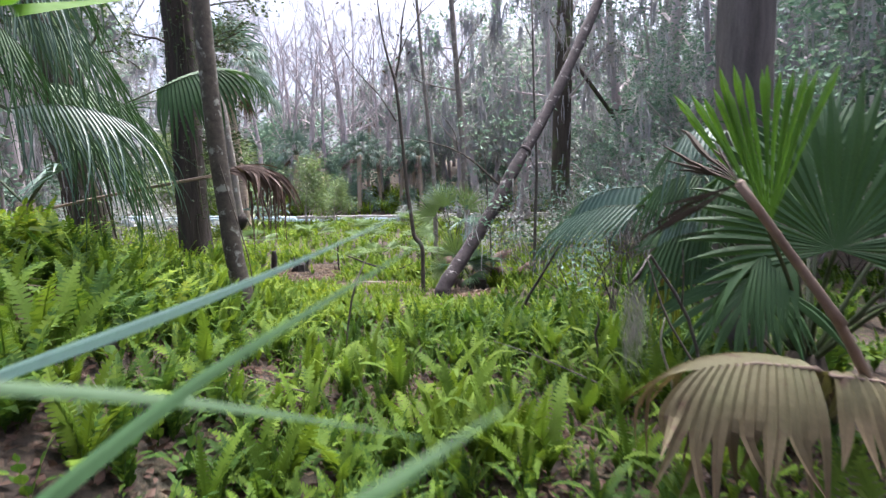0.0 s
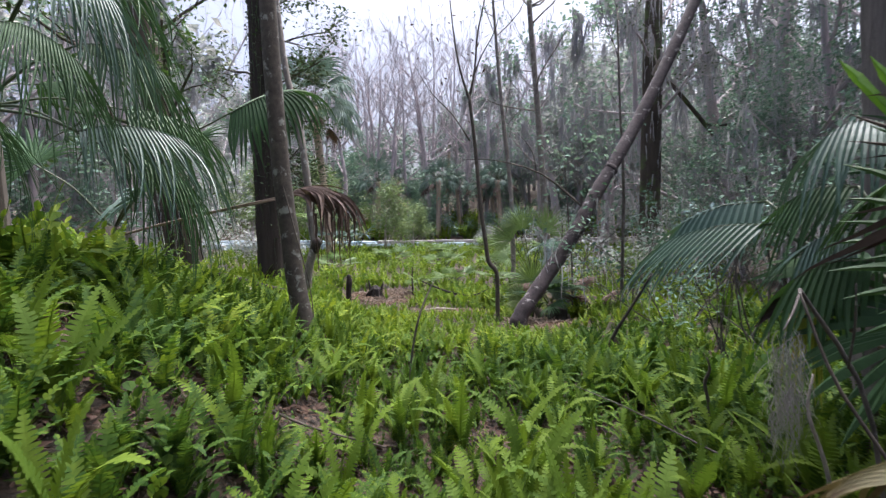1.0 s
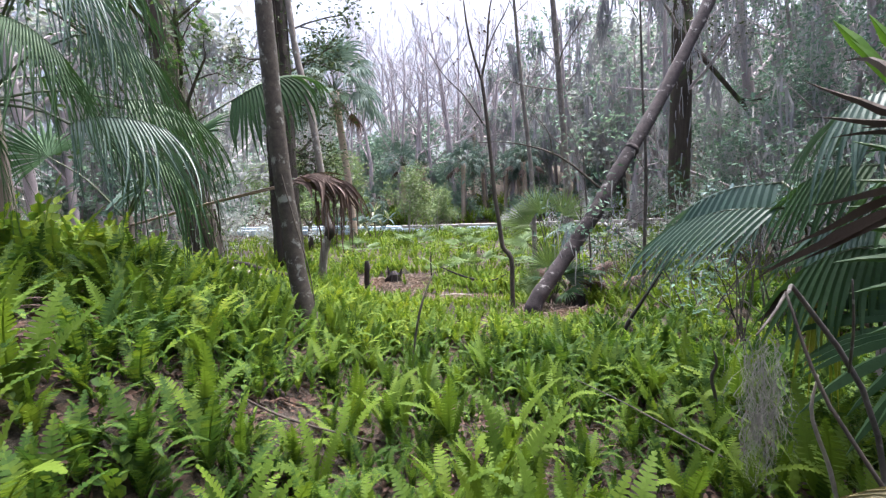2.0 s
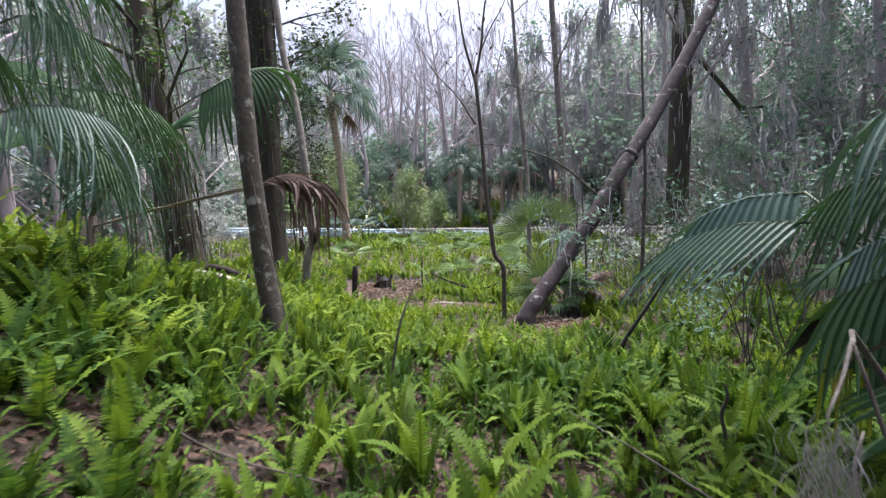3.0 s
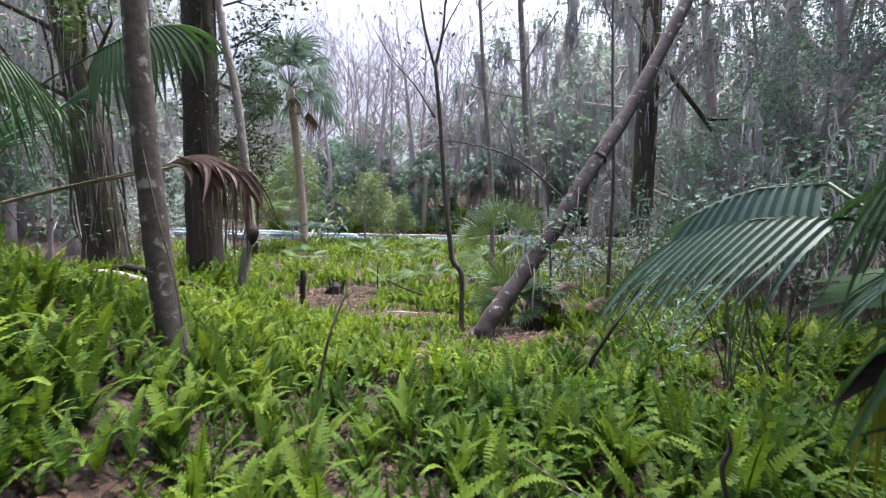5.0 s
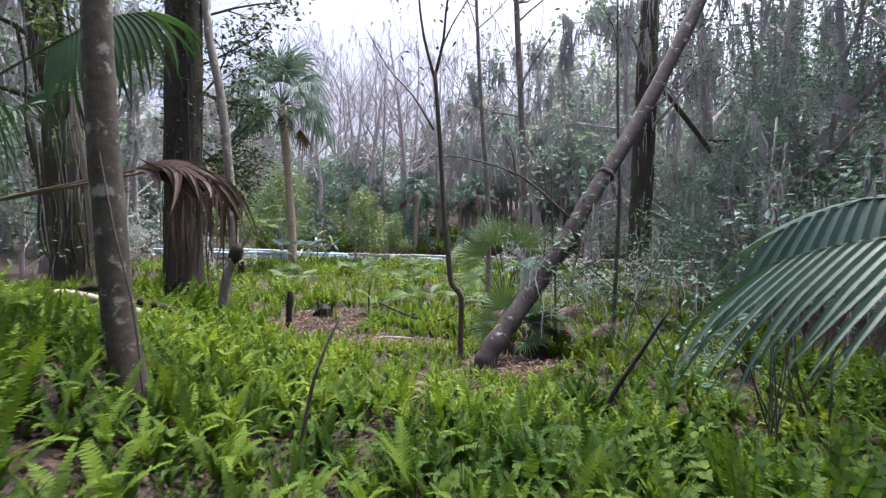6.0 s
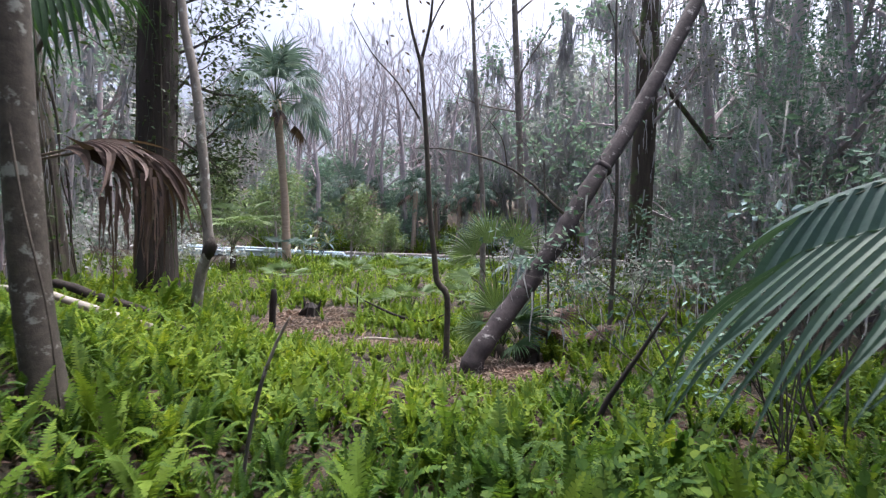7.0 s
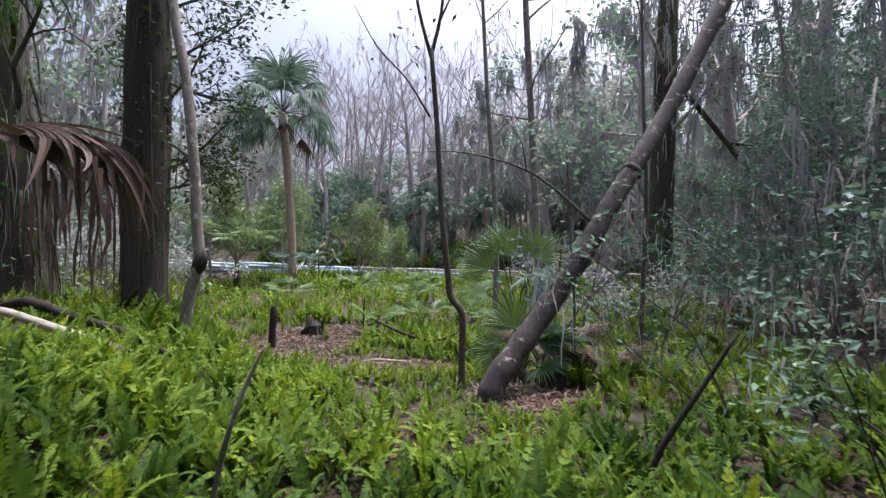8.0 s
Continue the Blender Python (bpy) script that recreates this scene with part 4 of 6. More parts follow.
# --- palm on the left bank ---
pb = np.array([-4.9, 4.6, gz(-4.9, 4.6)])
palm_left = thing("fan_palm", pb, "fan palm on the bank with long drooping leaf tips", "palm", "fan palms")
g = Geo()
tube(g, [(0, 0, -0.15), (0.03, 0, 0.5), (0.0, 0.02, 1.2), (0.05, 0, 1.75)], [0.17, 0.15, 0.14, 0.12], 12, 0.12, np.random.default_rng(3))
part("trunk", g, BARK_VINE, palm_left, "fibrous trunk", True)
top_l = pb + (0.05, 0, 1.65)
for i, (hb, tp, nm, L, n, dr, mt) in enumerate([
        ((-3.55, 4.35, 2.16), (-2.50, 4.28, 2.02), (0.1, -0.1, 1.0), 1.0, 26, 2.2, PALM_PALE),
        ((-3.4, 4.6, 2.0), (-2.75, 4.65, 1.7), (0.1, -0.1, 1.0), 0.95, 18, 2.4, PALM),
        ((-3.8, 4.0, 2.95), (-3.05, 3.95, 2.55), (0.1, -0.1, 1.0), 1.15, 24, 2.6, PALM),
        ((-4.0, 4.9, 3.1), (-3.1, 4.85, 2.75), (0.1, -0.1, 1.0), 1.2, 24, 2.6, PALM),
        ((-3.9, 4.4, 3.5), (-3.05, 4.3, 3.15), (0.1, -0.1, 1.0), 1.25, 24, 2.6, PALM_PALE),
        ((-3.9, 3.7, 2.35), (-3.2, 3.4, 2.1), (0.1, -0.1, 1.0), 1.1, 22, 2.6, PALM),
        ((-4.2, 4.8, 3.9), (-3.4, 4.9, 3.7), (0.1, -0.1, 1.0), 1.3, 20, 2.4, PALM),
        ((-4.1, 5.4, 2.6), (-3.3, 5.6, 2.35), (0.1, -0.1, 1.0), 1.1, 20, 2.4, PALM),
        ((-4.3, 3.5, 2.9), (-3.9, 2.9, 2.75), (0.1, -0.1, 1.0), 1.1, 16, 2.4, PALM),
        ((-5.4, 5.6, 3.0), (-5.5, 6.3, 3.1), (0, -0.1, 1), 1.0, 14, 2.0, PALM),
        ((-5.6, 4.0, 2.9), (-6.3, 3.7, 3.0), (0, 0, 1), 1.0, 14, 2.0, PALM)]):
    rib_leaf(palm_left, hb, tp, top_l, nm, L, n, dr, mt, 40 + i, bow=0.08, split=i < 5, joined=0.2, width=0.8, wide=62, narrow=12, loose=0.09, ragged=0.16, tent=0.85)

# --- palm behind the slim trunk, with a green fan and a dead brown one ---
pm = np.array([-5.6, 6.7, gz(-5.6, 6.7)])
palm_mid = thing("fan_palm", pm, "fan palm with a green fan and a dead brown leaf", "palm", "fan palms")
g = Geo()
tube(g, [(0, 0, -0.15), (0.0, 0, 0.5), (0.04, 0.02, 1.0)], [0.15, 0.14, 0.1], 12, 0.12, np.random.default_rng(4))
part("trunk", g, BARK_VINE, palm_mid, smooth=True)
top_m = pm + (0.04, 0.02, 0.95)
rib_leaf(palm_mid, (-3.5, 6.42, 2.72), (-2.6, 6.35, 2.92), top_m, (-0.1, -0.75, 0.6), 0.85, 20, 2.8, PALM, 60, bow=0.06, joined=0.42, wide=115, narrow=12, sag=0.3, loose=0.06, tent=0.3)
rib_leaf(palm_mid, (-2.74, 6.4, 1.66), (-2.2, 6.55, 1.72), top_m + (0, 0, -0.1), (-0.05, -0.35, 0.95), 0.72, 15, 3.2, DEAD, 61, STALK_DEAD, bow=0.04, joined=0.4, width=1.5, wide=20, narrow=2, sag=0.02, ragged=0.3, loose=0.12, tent=0.35, pleat=0.25, label="dead brown palm leaf hanging from a long stalk")
rib_leaf(palm_mid, (-2.74, 6.37, 1.68), (-2.3, 6.42, 1.74), top_m + (0, 0, -0.1), (-0.05, -0.5, 0.85), 0.5, 8, 1.5, DEAD, 67, STALK_DEAD, bow=0.05, joined=0.5, width=1.3, wide=34, narrow=6, sag=0.02, ragged=0.4, loose=0.22, tent=0.2, pleat=0.4, label="stiff curled brown fingers over the dead leaf")
rng = np.random.default_rng(66)
g = Geo()
strands(g, np.c_[rng.uniform(-2.5, -1.95, 40), rng.normal(6.45, 0.1, 40), rng.uniform(1.3, 1.6, 40)] - pm, rng, 0.5, 0.024, 0.1, 4)
part("torn_fibre", g, DEAD, palm_mid, "hanging brown shreds of the dead leaf", kind="stuff")
fan_leaf(palm_mid, (-4.6, 6.2, 1.75), top_m, (0.6, -0.5, 0.3), (-0.1, -0.5, 0.8), 0.8, 24, 200, 0.9, PALM_PALE, 62, joined=0.5)
fan_leaf(palm_mid, (-4.9, 7.3, 2.4), top_m, (0.4, 0.5, 0.6), (-0.3, -0.5, 0.8), 0.9, 24, 200, 1.2, PALM, 63, split=False)
fan_leaf(palm_mid, (-6.3, 6.3, 2.2), top_m, (-0.7, -0.2, 0.5), (0, -0.5, 0.8), 0.9, 24, 200, 1.2, PALM, 64, split=False)


def low_palm(name, place, label, leaves_n, L, rise, seed, material, spread=190, droop=0.7, trunk_h=0.25, k=6, count=22, split=False, group="young palms", dead=0):
    """A young fan palm: leaves on stalks round a short stem."""
    rng = np.random.default_rng(seed)
    x, y = place
    o = np.array([x, y, gz(x, y)])
    palm = thing(name, o, label, "palm", group)
    g = Geo()
    tube(g, [(0, 0, -0.1), (0, 0, trunk_h * 0.6), (0, 0, trunk_h)], [0.13, 0.12, 0.07], 9, 0.1, rng)
    part("trunk", g, BARK_VINE, palm, smooth=True)
    for i in range(leaves_n):
        a = 6.283 * i / leaves_n + rng.normal(0, 0.25)
        up = rise * (0.5 + 0.7 * rng.random())
        out = 0.3 + 0.4 * rng.random()
        hb = o + (math.cos(a) * out * L * 1.5, math.sin(a) * out * L * 1.5, trunk_h + up)
        fan_leaf(palm, hb, o + (0, 0, trunk_h * 0.8), (math.cos(a), math.sin(a), 0.75 * (up / max(0.2, rise)) - 0.2), (-0.35 * math.cos(a), -0.35 * math.sin(a), 1), L, count, spread, droop, DEAD if i < dead else material, seed * 50 + i, split=split, k=k, joined=0.5, r=0.01)
    return palm


# palmettos round the foot of the leaning trunk
def hand_palm(place, label, spec, seed, trunk_h=0.3):
    """A young palm from its leaves one by one: hub, midrib, upper side, length, spread, droop."""
    x, y = place
    o = np.array([x, y, gz(x, y)])
    palm = thing("palmetto", o, label, "palm", "palmettos")
    g = Geo()
    tube(g, [(0, 0, -0.1), (0.02, 0, trunk_h * 0.6), (0, 0, trunk_h)], [0.12, 0.11, 0.06], 9, 0.12, np.random.default_rng(seed))
    part("trunk", g, BARK_VINE, palm, smooth=True)
    for i, (hb, ax, nm, L, sp, dr, mt) in enumerate(spec):
        fan_leaf(palm, hb, o + (0, 0, trunk_h * 0.8), ax, nm, L, 26, sp, dr, mt, seed + i, k=7, joined=0.5, r=0.012)


hand_palm((0.25, 13.0), "young palmetto with upright yellow-green fans behind the leaning trunk", [
    ((0.05, 12.9, 1.0), (-0.25, 0, 0.95), (0.05, -1, 0.15), 0.75, 150, 0.25, PALM_YOUNG),
    ((-0.25, 12.85, 0.75), (-0.7, -0.1, 0.6), (-0.2, -0.9, 0.5), 0.75, 160, 0.9, PALM_YOUNG),
    ((0.55, 12.9, 0.95), (0.5, 0, 0.8), (0.1, -0.95, 0.3), 0.7, 160, 0.7, PALM_YOUNG),
    ((0.35, 12.7, 0.6), (0.35, -0.5, 0.2), (0, -0.5, 0.9), 0.6, 190, 1.4, PALM_FAR),
    ((-0.1, 13.3, 1.1), (-0.2, 0.5, 0.8), (0, -0.8, 0.5), 0.7, 180, 0.8, PALM_FAR),
    ((0.6, 13.2, 0.5), (0.8, 0.2, 0.3), (0, -0.4, 0.9), 0.65, 170, 1.3, PALM_FAR),
    ((-0.3, 12.6, 0.35), (-0.8, -0.3, 0.1), (0, -0.4, 0.9), 0.6, 170, 1.2, PALM_YOUNG)], 710, 0.8)
fan_leaf(bpy.data.objects["palmetto"], (0.62, 12.75, 0.72), (0.3, 13.0, 0.3), (0.05, -0.25, -0.95), (0.1, -0.95, 0.2), 0.62, 7, 34, 0.3, PALE_BLUE, 719, k=7, joined=0.8, label="pale blue-grey withered leaf hanging down")
hand_palm((0.35, 11.1), "palmetto fan standing beside the leaning trunk", [
    ((0.22, 11.0, 0.0), (-0.2, 0, 0.95), (0.05, -1, 0.15), 0.58, 190, 0.2, PALM_YOUNG),
    ((0.55, 10.9, -0.2), (0.55, -0.1, 0.6), (0.1, -0.9, 0.4), 0.55, 190, 0.9, PALM_FAR),
    ((0.0, 10.95, -0.35), (-0.7, -0.2, 0.4), (-0.1, -0.8, 0.6), 0.5, 170, 1.0, PALM_YOUNG),
    ((0.55, 10.6, -0.45), (0.4, -0.6, 0.1), (0, -0.6, 0.8), 0.5, 180, 1.6, PALM)], 730, 0.3)
low_palm("palmetto", (0.62, 11.4), "small palmetto with a skirt of withered brown leaves", 8, 0.6, 0.35, 73, PALM, 190, 1.6, 0.35, group="palmettos", dead=4)
low_palm("palmetto", (1.35, 11.6), "grey withered palmetto clump among ferns", 7, 0.5, 0.2, 74, DEAD, 200, 1.4, 0.2, group="palmettos")
for i, (x, y, L, n, rs) in enumerate([(-2.2, 16.2, 0.45, 6, 0.35), (-0.9, 17.0, 0.5, 6, 0.4), (-3.4, 21.5, 0.6, 7, 0.45), (-1.2, 22, 0.6, 7, 0.5), (-6.5, 24, 0.65, 8, 0.5), (-4.6, 27, 0.7, 8, 0.5), (-8.2, 21, 0.6, 7, 0.5), (1.5, 24, 0.7, 8, 0.6), (-1.8, 28, 0.8, 8, 0.6), (-3.1, 15.2, 0.42, 5, 0.4), (3.6, 18, 0.7, 7, 0.6)]):
    low_palm("palmetto", (x, y), "small blue-green palmetto growing among the ferns", n, L, rs, 80 + i, PALM_YOUNG, 190, 0.5, 0.12, 4, 16, group="palmettos")
low_palm("young_palm", (-12.2, 24.0), "young palm with arching fronds by the creek", 15, 1.05, 1.3, 95, PALM_YOUNG, 130, 1.6, 1.5, 6, 16)
low_palm("young_palm", (-10.2, 25.5), "young palm with arching fronds by the creek", 8, 0.8, 0.9, 96, PALM_FAR, 150, 1.3, 0.5, 6, 18)

# --- the cabbage palm ---
def cabbage_palm(place, height, L, n, seed, label, r=0.2, dead=8, lean=(0, 0), k=6, count=22):
    rng = np.random.default_rng(seed)
    x, y = place
    o = np.array([x, y, gz(x, y)])
    palm = thing("cabbage_palm", o, label, "palm", "cabbage palms")
    g = Geo()
    tip = np.array([lean[0], lean[1], height])
    tube(g, smooth_line([(0, 0, -0.2), (lean[0] * 0.2, lean[1] * 0.2, height * 0.35), (lean[0] * 0.6, lean[1] * 0.6, height * 0.7), tip], 16), [r * 1.15, r, r * 0.95, r * 0.95, r * 1.2], 11, 0.04, rng)
    part("trunk", g, BARK_PALM, palm, smooth=True)
    for i in range(n):
        a = 2.4 * i
        u = i / n
        el = 1.45 - 1.95 * u
        up = max(0.0, 1 - 2.5 * u)
        d = np.array([math.cos(a) * math.cos(el), math.sin(a) * math.cos(el), math.sin(el)])
        hb = o + tip + d * L * (0.65 + 0.35 * rng.random()) - (0, 0, 0.15 * L * u)
        is_dead = i >= n - dead
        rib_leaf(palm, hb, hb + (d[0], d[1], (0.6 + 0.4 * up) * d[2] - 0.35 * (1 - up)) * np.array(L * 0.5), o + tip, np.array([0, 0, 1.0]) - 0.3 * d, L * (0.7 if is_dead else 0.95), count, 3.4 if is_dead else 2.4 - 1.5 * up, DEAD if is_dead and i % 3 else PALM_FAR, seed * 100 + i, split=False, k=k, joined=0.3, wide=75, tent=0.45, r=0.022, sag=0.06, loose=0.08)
    return palm


cabbage_palm((-11.4, 27.8), 8.8, 1.85, 34, 31, "tall cabbage palm with a shaggy round crown and tan trunk", 0.21, 4, (-0.75, 0), 7, 11)

# ================= small wood on the floor =================


def stick(name, label, pts, radii, material, seed, sides=7, category="stick", n=12, rough=0.05):
    rng = np.random.default_rng(seed)
    o = np.array(pts[0], float)
    g = Geo()
    tube(g, smooth_line(pts, n) - o, radii, sides, rough, rng)
    ob = new(name, g.mesh(name, material, True))
    ob.location = o
    return tagged(ob, label, category)


cane = thing("bent_cane", (-1.22, 6.2, gz(-1.22, 6.2)), "thin bent dead stem with a pale drooping tip", "stick")
limb(cane, "stem", [np.array(p) - np.array(cane.location) for p in [(-1.22, 6.2, gz(-1.22, 6.2) - 0.05), (-1.2, 6.2, -0.35), (-1.13, 6.2, 0.05), (-1.06, 6.2, 0.3)]], [0.012, 0.012, 0.014, 0.012], TWIG_GREY, 7, 10)
limb(cane, "tip", [np.array(p) - np.array(cane.location) for p in [(-1.065, 6.2, 0.28), (-1.01, 6.2, 0.42), (-0.95, 6.2, 0.55), (-0.9, 6.19, 0.63)]], [0.012, 0.011, 0.009, 0.005], TWIG_PALE, 7, 10, "pale bare tip")
stick("wooden_post", "short dark broken wooden post in the clearing", [(-4.69, 13.3, gz(-4.69, 13.3) - 0.1), (-4.7, 13.3, -0.7), (-4.67, 13.3, -0.32), (-4.68, 13.3, -0.14)], [0.075, 0.07, 0.075, 0.05], BLACK_WOOD, 202, 9, "post")
stick("dark_stick", "dark dead stick leaning up out of the ferns", [(1.2, 7.9, gz(1.2, 7.9) - 0.05), (1.33, 7.9, -0.38), (1.5, 7.9, -0.08), (1.68, 7.9, 0.22), (1.85, 7.9, 0.52)], [0.028, 0.026, 0.022, 0.018, 0.013], BLACK_WOOD, 203)
stick("bleached_log", "bleached white fallen branch lying on the ferns", [(-5.9, 8.55, gz(-5.9, 8.55) + 0.35), (-5.27, 8.5, 0.34), (-4.5, 8.5, 0.16), (-3.74, 8.5, -0.02)], [0.04, 0.046, 0.048, 0.045], LOG_WHITE, 204, 10, "log")
stick("dark_log", "dark fallen branch on the ferny bank", [(-6.3, 9.0, gz(-6.3, 9) + 0.1), (-5.6, 9, 0.38), (-4.9, 9, 0.22), (-4.2, 9, 0.07), (-3.6, 9.05, -0.2)], [0.05, 0.06, 0.06, 0.045, 0.03], BARK_DARK, 205, 9, "log")
stick("arched_branch", "thin arched dead branch at the edge of the clearing", [(-2.7, 13.6, -0.35), (-2.2, 13.55, -0.55), (-1.75, 13.5, -0.68), (-1.3, 13.5, -0.72), (-0.9, 13.5, -0.55)], [0.014, 0.026, 0.03, 0.026, 0.01], BLACK_WOOD, 206)
stick("pale_stick", "pale dead stick lying in the clearing", [(-2.2, 11.6, gz(-2.2, 11.6) + 0.1), (-1.9, 11.6, gz(-1.9, 11.6) + 0.12), (-1.5, 11.7, gz(-1.5, 11.7) + 0.12)], [0.018, 0.022, 0.018], LOG_WHITE, 207)
stick("thin_twig", "thin brown twig lying over the leaf litter", [(-1.95, 3.75, gz(-1.95, 3.75) + 0.05), (-1.4, 3.8, gz(-1.4, 3.8) + 0.09), (-0.85, 4.05, gz(-0.85, 4.05) + 0.14)], [0.006, 0.009, 0.006], TWIG, 208)
stick("pale_twig", "pale forked dead twig beside the fan palm", [(1.75, 3.6, gz(1.75, 3.6)), (1.7, 3.62, 0.0), (1.6, 3.6, 0.3), (1.62, 3.6, 0.5)], [0.012, 0.011, 0.009, 0.005], TWIG_PALE, 209)
stick("pale_twig", "pale dead twig lying across the ferns", [(1.7, 3.9, -0.3), (1.3, 4.2, -0.2), (0.9, 4.6, -0.12), (0.55, 5.0, -0.1)], [0.005, 0.007, 0.005, 0.003], TWIG_GREY, 210)
stick("black_branch", "crooked black dead stem by the fan palm", [(1.55, 4.9, gz(1.55, 4.9) - 0.05), (1.56, 4.88, -0.2), (1.52, 4.86, 0.0), (1.55, 4.85, 0.12), (1.53, 4.85, 0.22)], [0.014, 0.013, 0.014, 0.011, 0.006], TWIG, 211, 7, "stick", 18, 0.12)
stick("bare_stick", "thin bare upright stem among the ferns", [(-3.3, 15.0, gz(-3.3, 15) - 0.05), (-3.32, 15, -0.5), (-3.3, 15, -0.1)], [0.025, 0.022, 0.015], BLACK_WOOD, 212)
stick("vine_twig", "thin dark vine stem hanging before the fan palm", [(1.45, 2.6, gz(1.45, 2.6)), (1.40, 2.6, 0.35), (1.22, 2.7, 0.75), (1.15, 2.8, 1.05)], [0.008, 0.007, 0.006, 0.004], TWIG, 213)


def burnt_stump():
    rng = np.random.default_rng(9)
    o = np.array([-4.35, 14.5, gz(-4.35, 14.5)])
    st = thing("burnt_stump", o, "small charred black tree stump in bare litter", "stump")
    g = Geo()
    tube(g, [(0, 0, -0.06), (0.0, 0, 0.1), (0.02, 0, 0.26), (0.0, 0.02, 0.36)], [0.25, 0.2, 0.17, 0.07], 11, 0.28, rng)
    part("stump_body", g, BLACK_WOOD, st)
    for a, h in ((2.6, 0.5), (0.4, 0.42)):
        g = Geo()
        tube(g, [(0.18 * math.cos(a), 0.18 * math.sin(a), 0), (0.2 * math.cos(a), 0.2 * math.sin(a), h * 0.6), (0.26 * math.cos(a), 0.26 * math.sin(a), h)], [0.05, 0.04, 0.015], 6, 0.1, rng)
        part("splinter", g, BLACK_WOOD, st)


burnt_stump()

# dry grey palm leaf lying on the bank
fo = np.array([-2.75, 2.95, gz(-2.75, 2.95)])
fallen = thing("fallen_palm_leaf", fo, "dry grey fallen palm leaf lying on leaf litter", "leaf")
g = Geo()
tube(g, smooth_line([(-0.8, -0.2, 0.1), (-0.35, -0.1, 0.12), (0, 0, 0.14)], 8), [0.014, 0.012, 0.009], 6)
part("stalk", g, STALK_DEAD, fallen, smooth=True)
for v, q in fan_segments(np.random.default_rng(88), (0.95, 0.15, 0.15), (0.1, -0.2, 1), 0.42, 14, 100, 0.9, 0.9, 8, 0.4, 0.2, 0.9):
    part("leaf_segment", Geo().add(v + (0, 0, 0.14), q), DEAD, fallen)


def rotten_stump(x, y, h, r, seed, label):
    rng = np.random.default_rng(seed)
    g = Geo()
    tube(g, [(0, 0, -0.1), (0, 0, h * 0.5), (0.03, 0, h), (0.02, 0, h * 1.05)], [r * 1.3, r, r * 0.9, r * 0.3], 12, 0.2, rng)
    ob = new("rotten_stump", g.mesh("rotten_stump", BARK_DARK))
    ob.location = (x, y, gz(x, y))
    return tagged(ob, label, "stump", "rotten stumps")


rotten_stump(-1.35, 7.6, 0.22, 0.16, 10, "low rotten dark stump hidden among ferns")
rotten_stump(0.75, 11.0, 0.3, 0.2, 12, "rotten brown root mound by the leaning trunk")

# a clump of grey moss hanging from a dead twig
moss_o = np.array([1.75, 3.2, gz(1.75, 3.2)])
moss_thing = thing("moss_clump", moss_o, "grey hanging moss draped on a dead branch", "moss")
limb(moss_thing, "branch", [np.array(p) - moss_o for p in [(1.75, 3.2, gz(1.75, 3.2) - 0.05), (1.6, 3.15, 0.5), (1.3, 3.05, 0.98), (1.2, 2.9, 1.03), (1.08, 2.7, 1.0), (0.98, 2.55, 0.97)]], [0.013, 0.011, 0.009, 0.006, 0.004, 0.0025], TWIG_GREY, 6, 18)
limb(moss_thing, "twig", [np.array(p) - moss_o for p in [(1.5, 3.12, 0.68), (1.42, 2.95, 0.9), (1.36, 2.85, 1.08)]], [0.006, 0.005, 0.003], TWIG_GREY, 5, 8)
rng = np.random.default_rng(14)
g = Geo()
strands(g, np.c_[rng.normal(1.0, 0.026, 230), rng.normal(2.57, 0.026, 230), 0.97 - 0.3 * rng.random(230)] - moss_o, rng, 0.17, 0.0026, 0.4, 9)
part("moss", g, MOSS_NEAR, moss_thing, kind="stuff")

# ================= shrubs =================


def shrub(name, place, label, height, seed, stems=5, twig=TWIG, leaf=LEAF_BUSH, leaf_size=0.09, leaf_n=500, slim=0.5, moss_n=0, spread=0.8, levels=3, kids=4, group="shrubs", hang=0.2, scatter=0.12, top=0.0):
    rng = np.random.default_rng(seed)
    x, y = place
    o = (x, y, gz(x, y))
    sh = thing(name, o, label, "shrub", group)
    tips = []
    for _ in range(stems):
        g = Geo()
        a = rng.random() * 6.3
        grow(rng, g, (rng.normal(0, 0.12), rng.normal(0, 0.12), -0.05), (math.cos(a) * 0.5, math.sin(a) * 0.5, 1), height * (0.6 + 0.4 * rng.random()), 0.004 + 0.0038 * height, levels, kids, tips, 0.16, 0.03, spread, 5)
        part("stem", g, twig, sh)
    tips = np.array(tips)
    high = tips[tips[:, 2] >= top * tips[:, 2].max()]
    pick = high[rng.integers(0, len(high), leaf_n)]
    g = Geo()
    leaves(g, pick + rng.normal(0, scatter, pick.shape), rng, leaf_size, slim, 0.5, hang)
    part("foliage", g, leaf, sh, kind="stuff")
    if moss_n:
        g = Geo()
        strands(g, tips[rng.integers(0, len(tips), moss_n)], rng, 0.4, 0.02, 0.2)
        part("moss", g, MOSS_HAZED, sh, kind="stuff")
    return sh


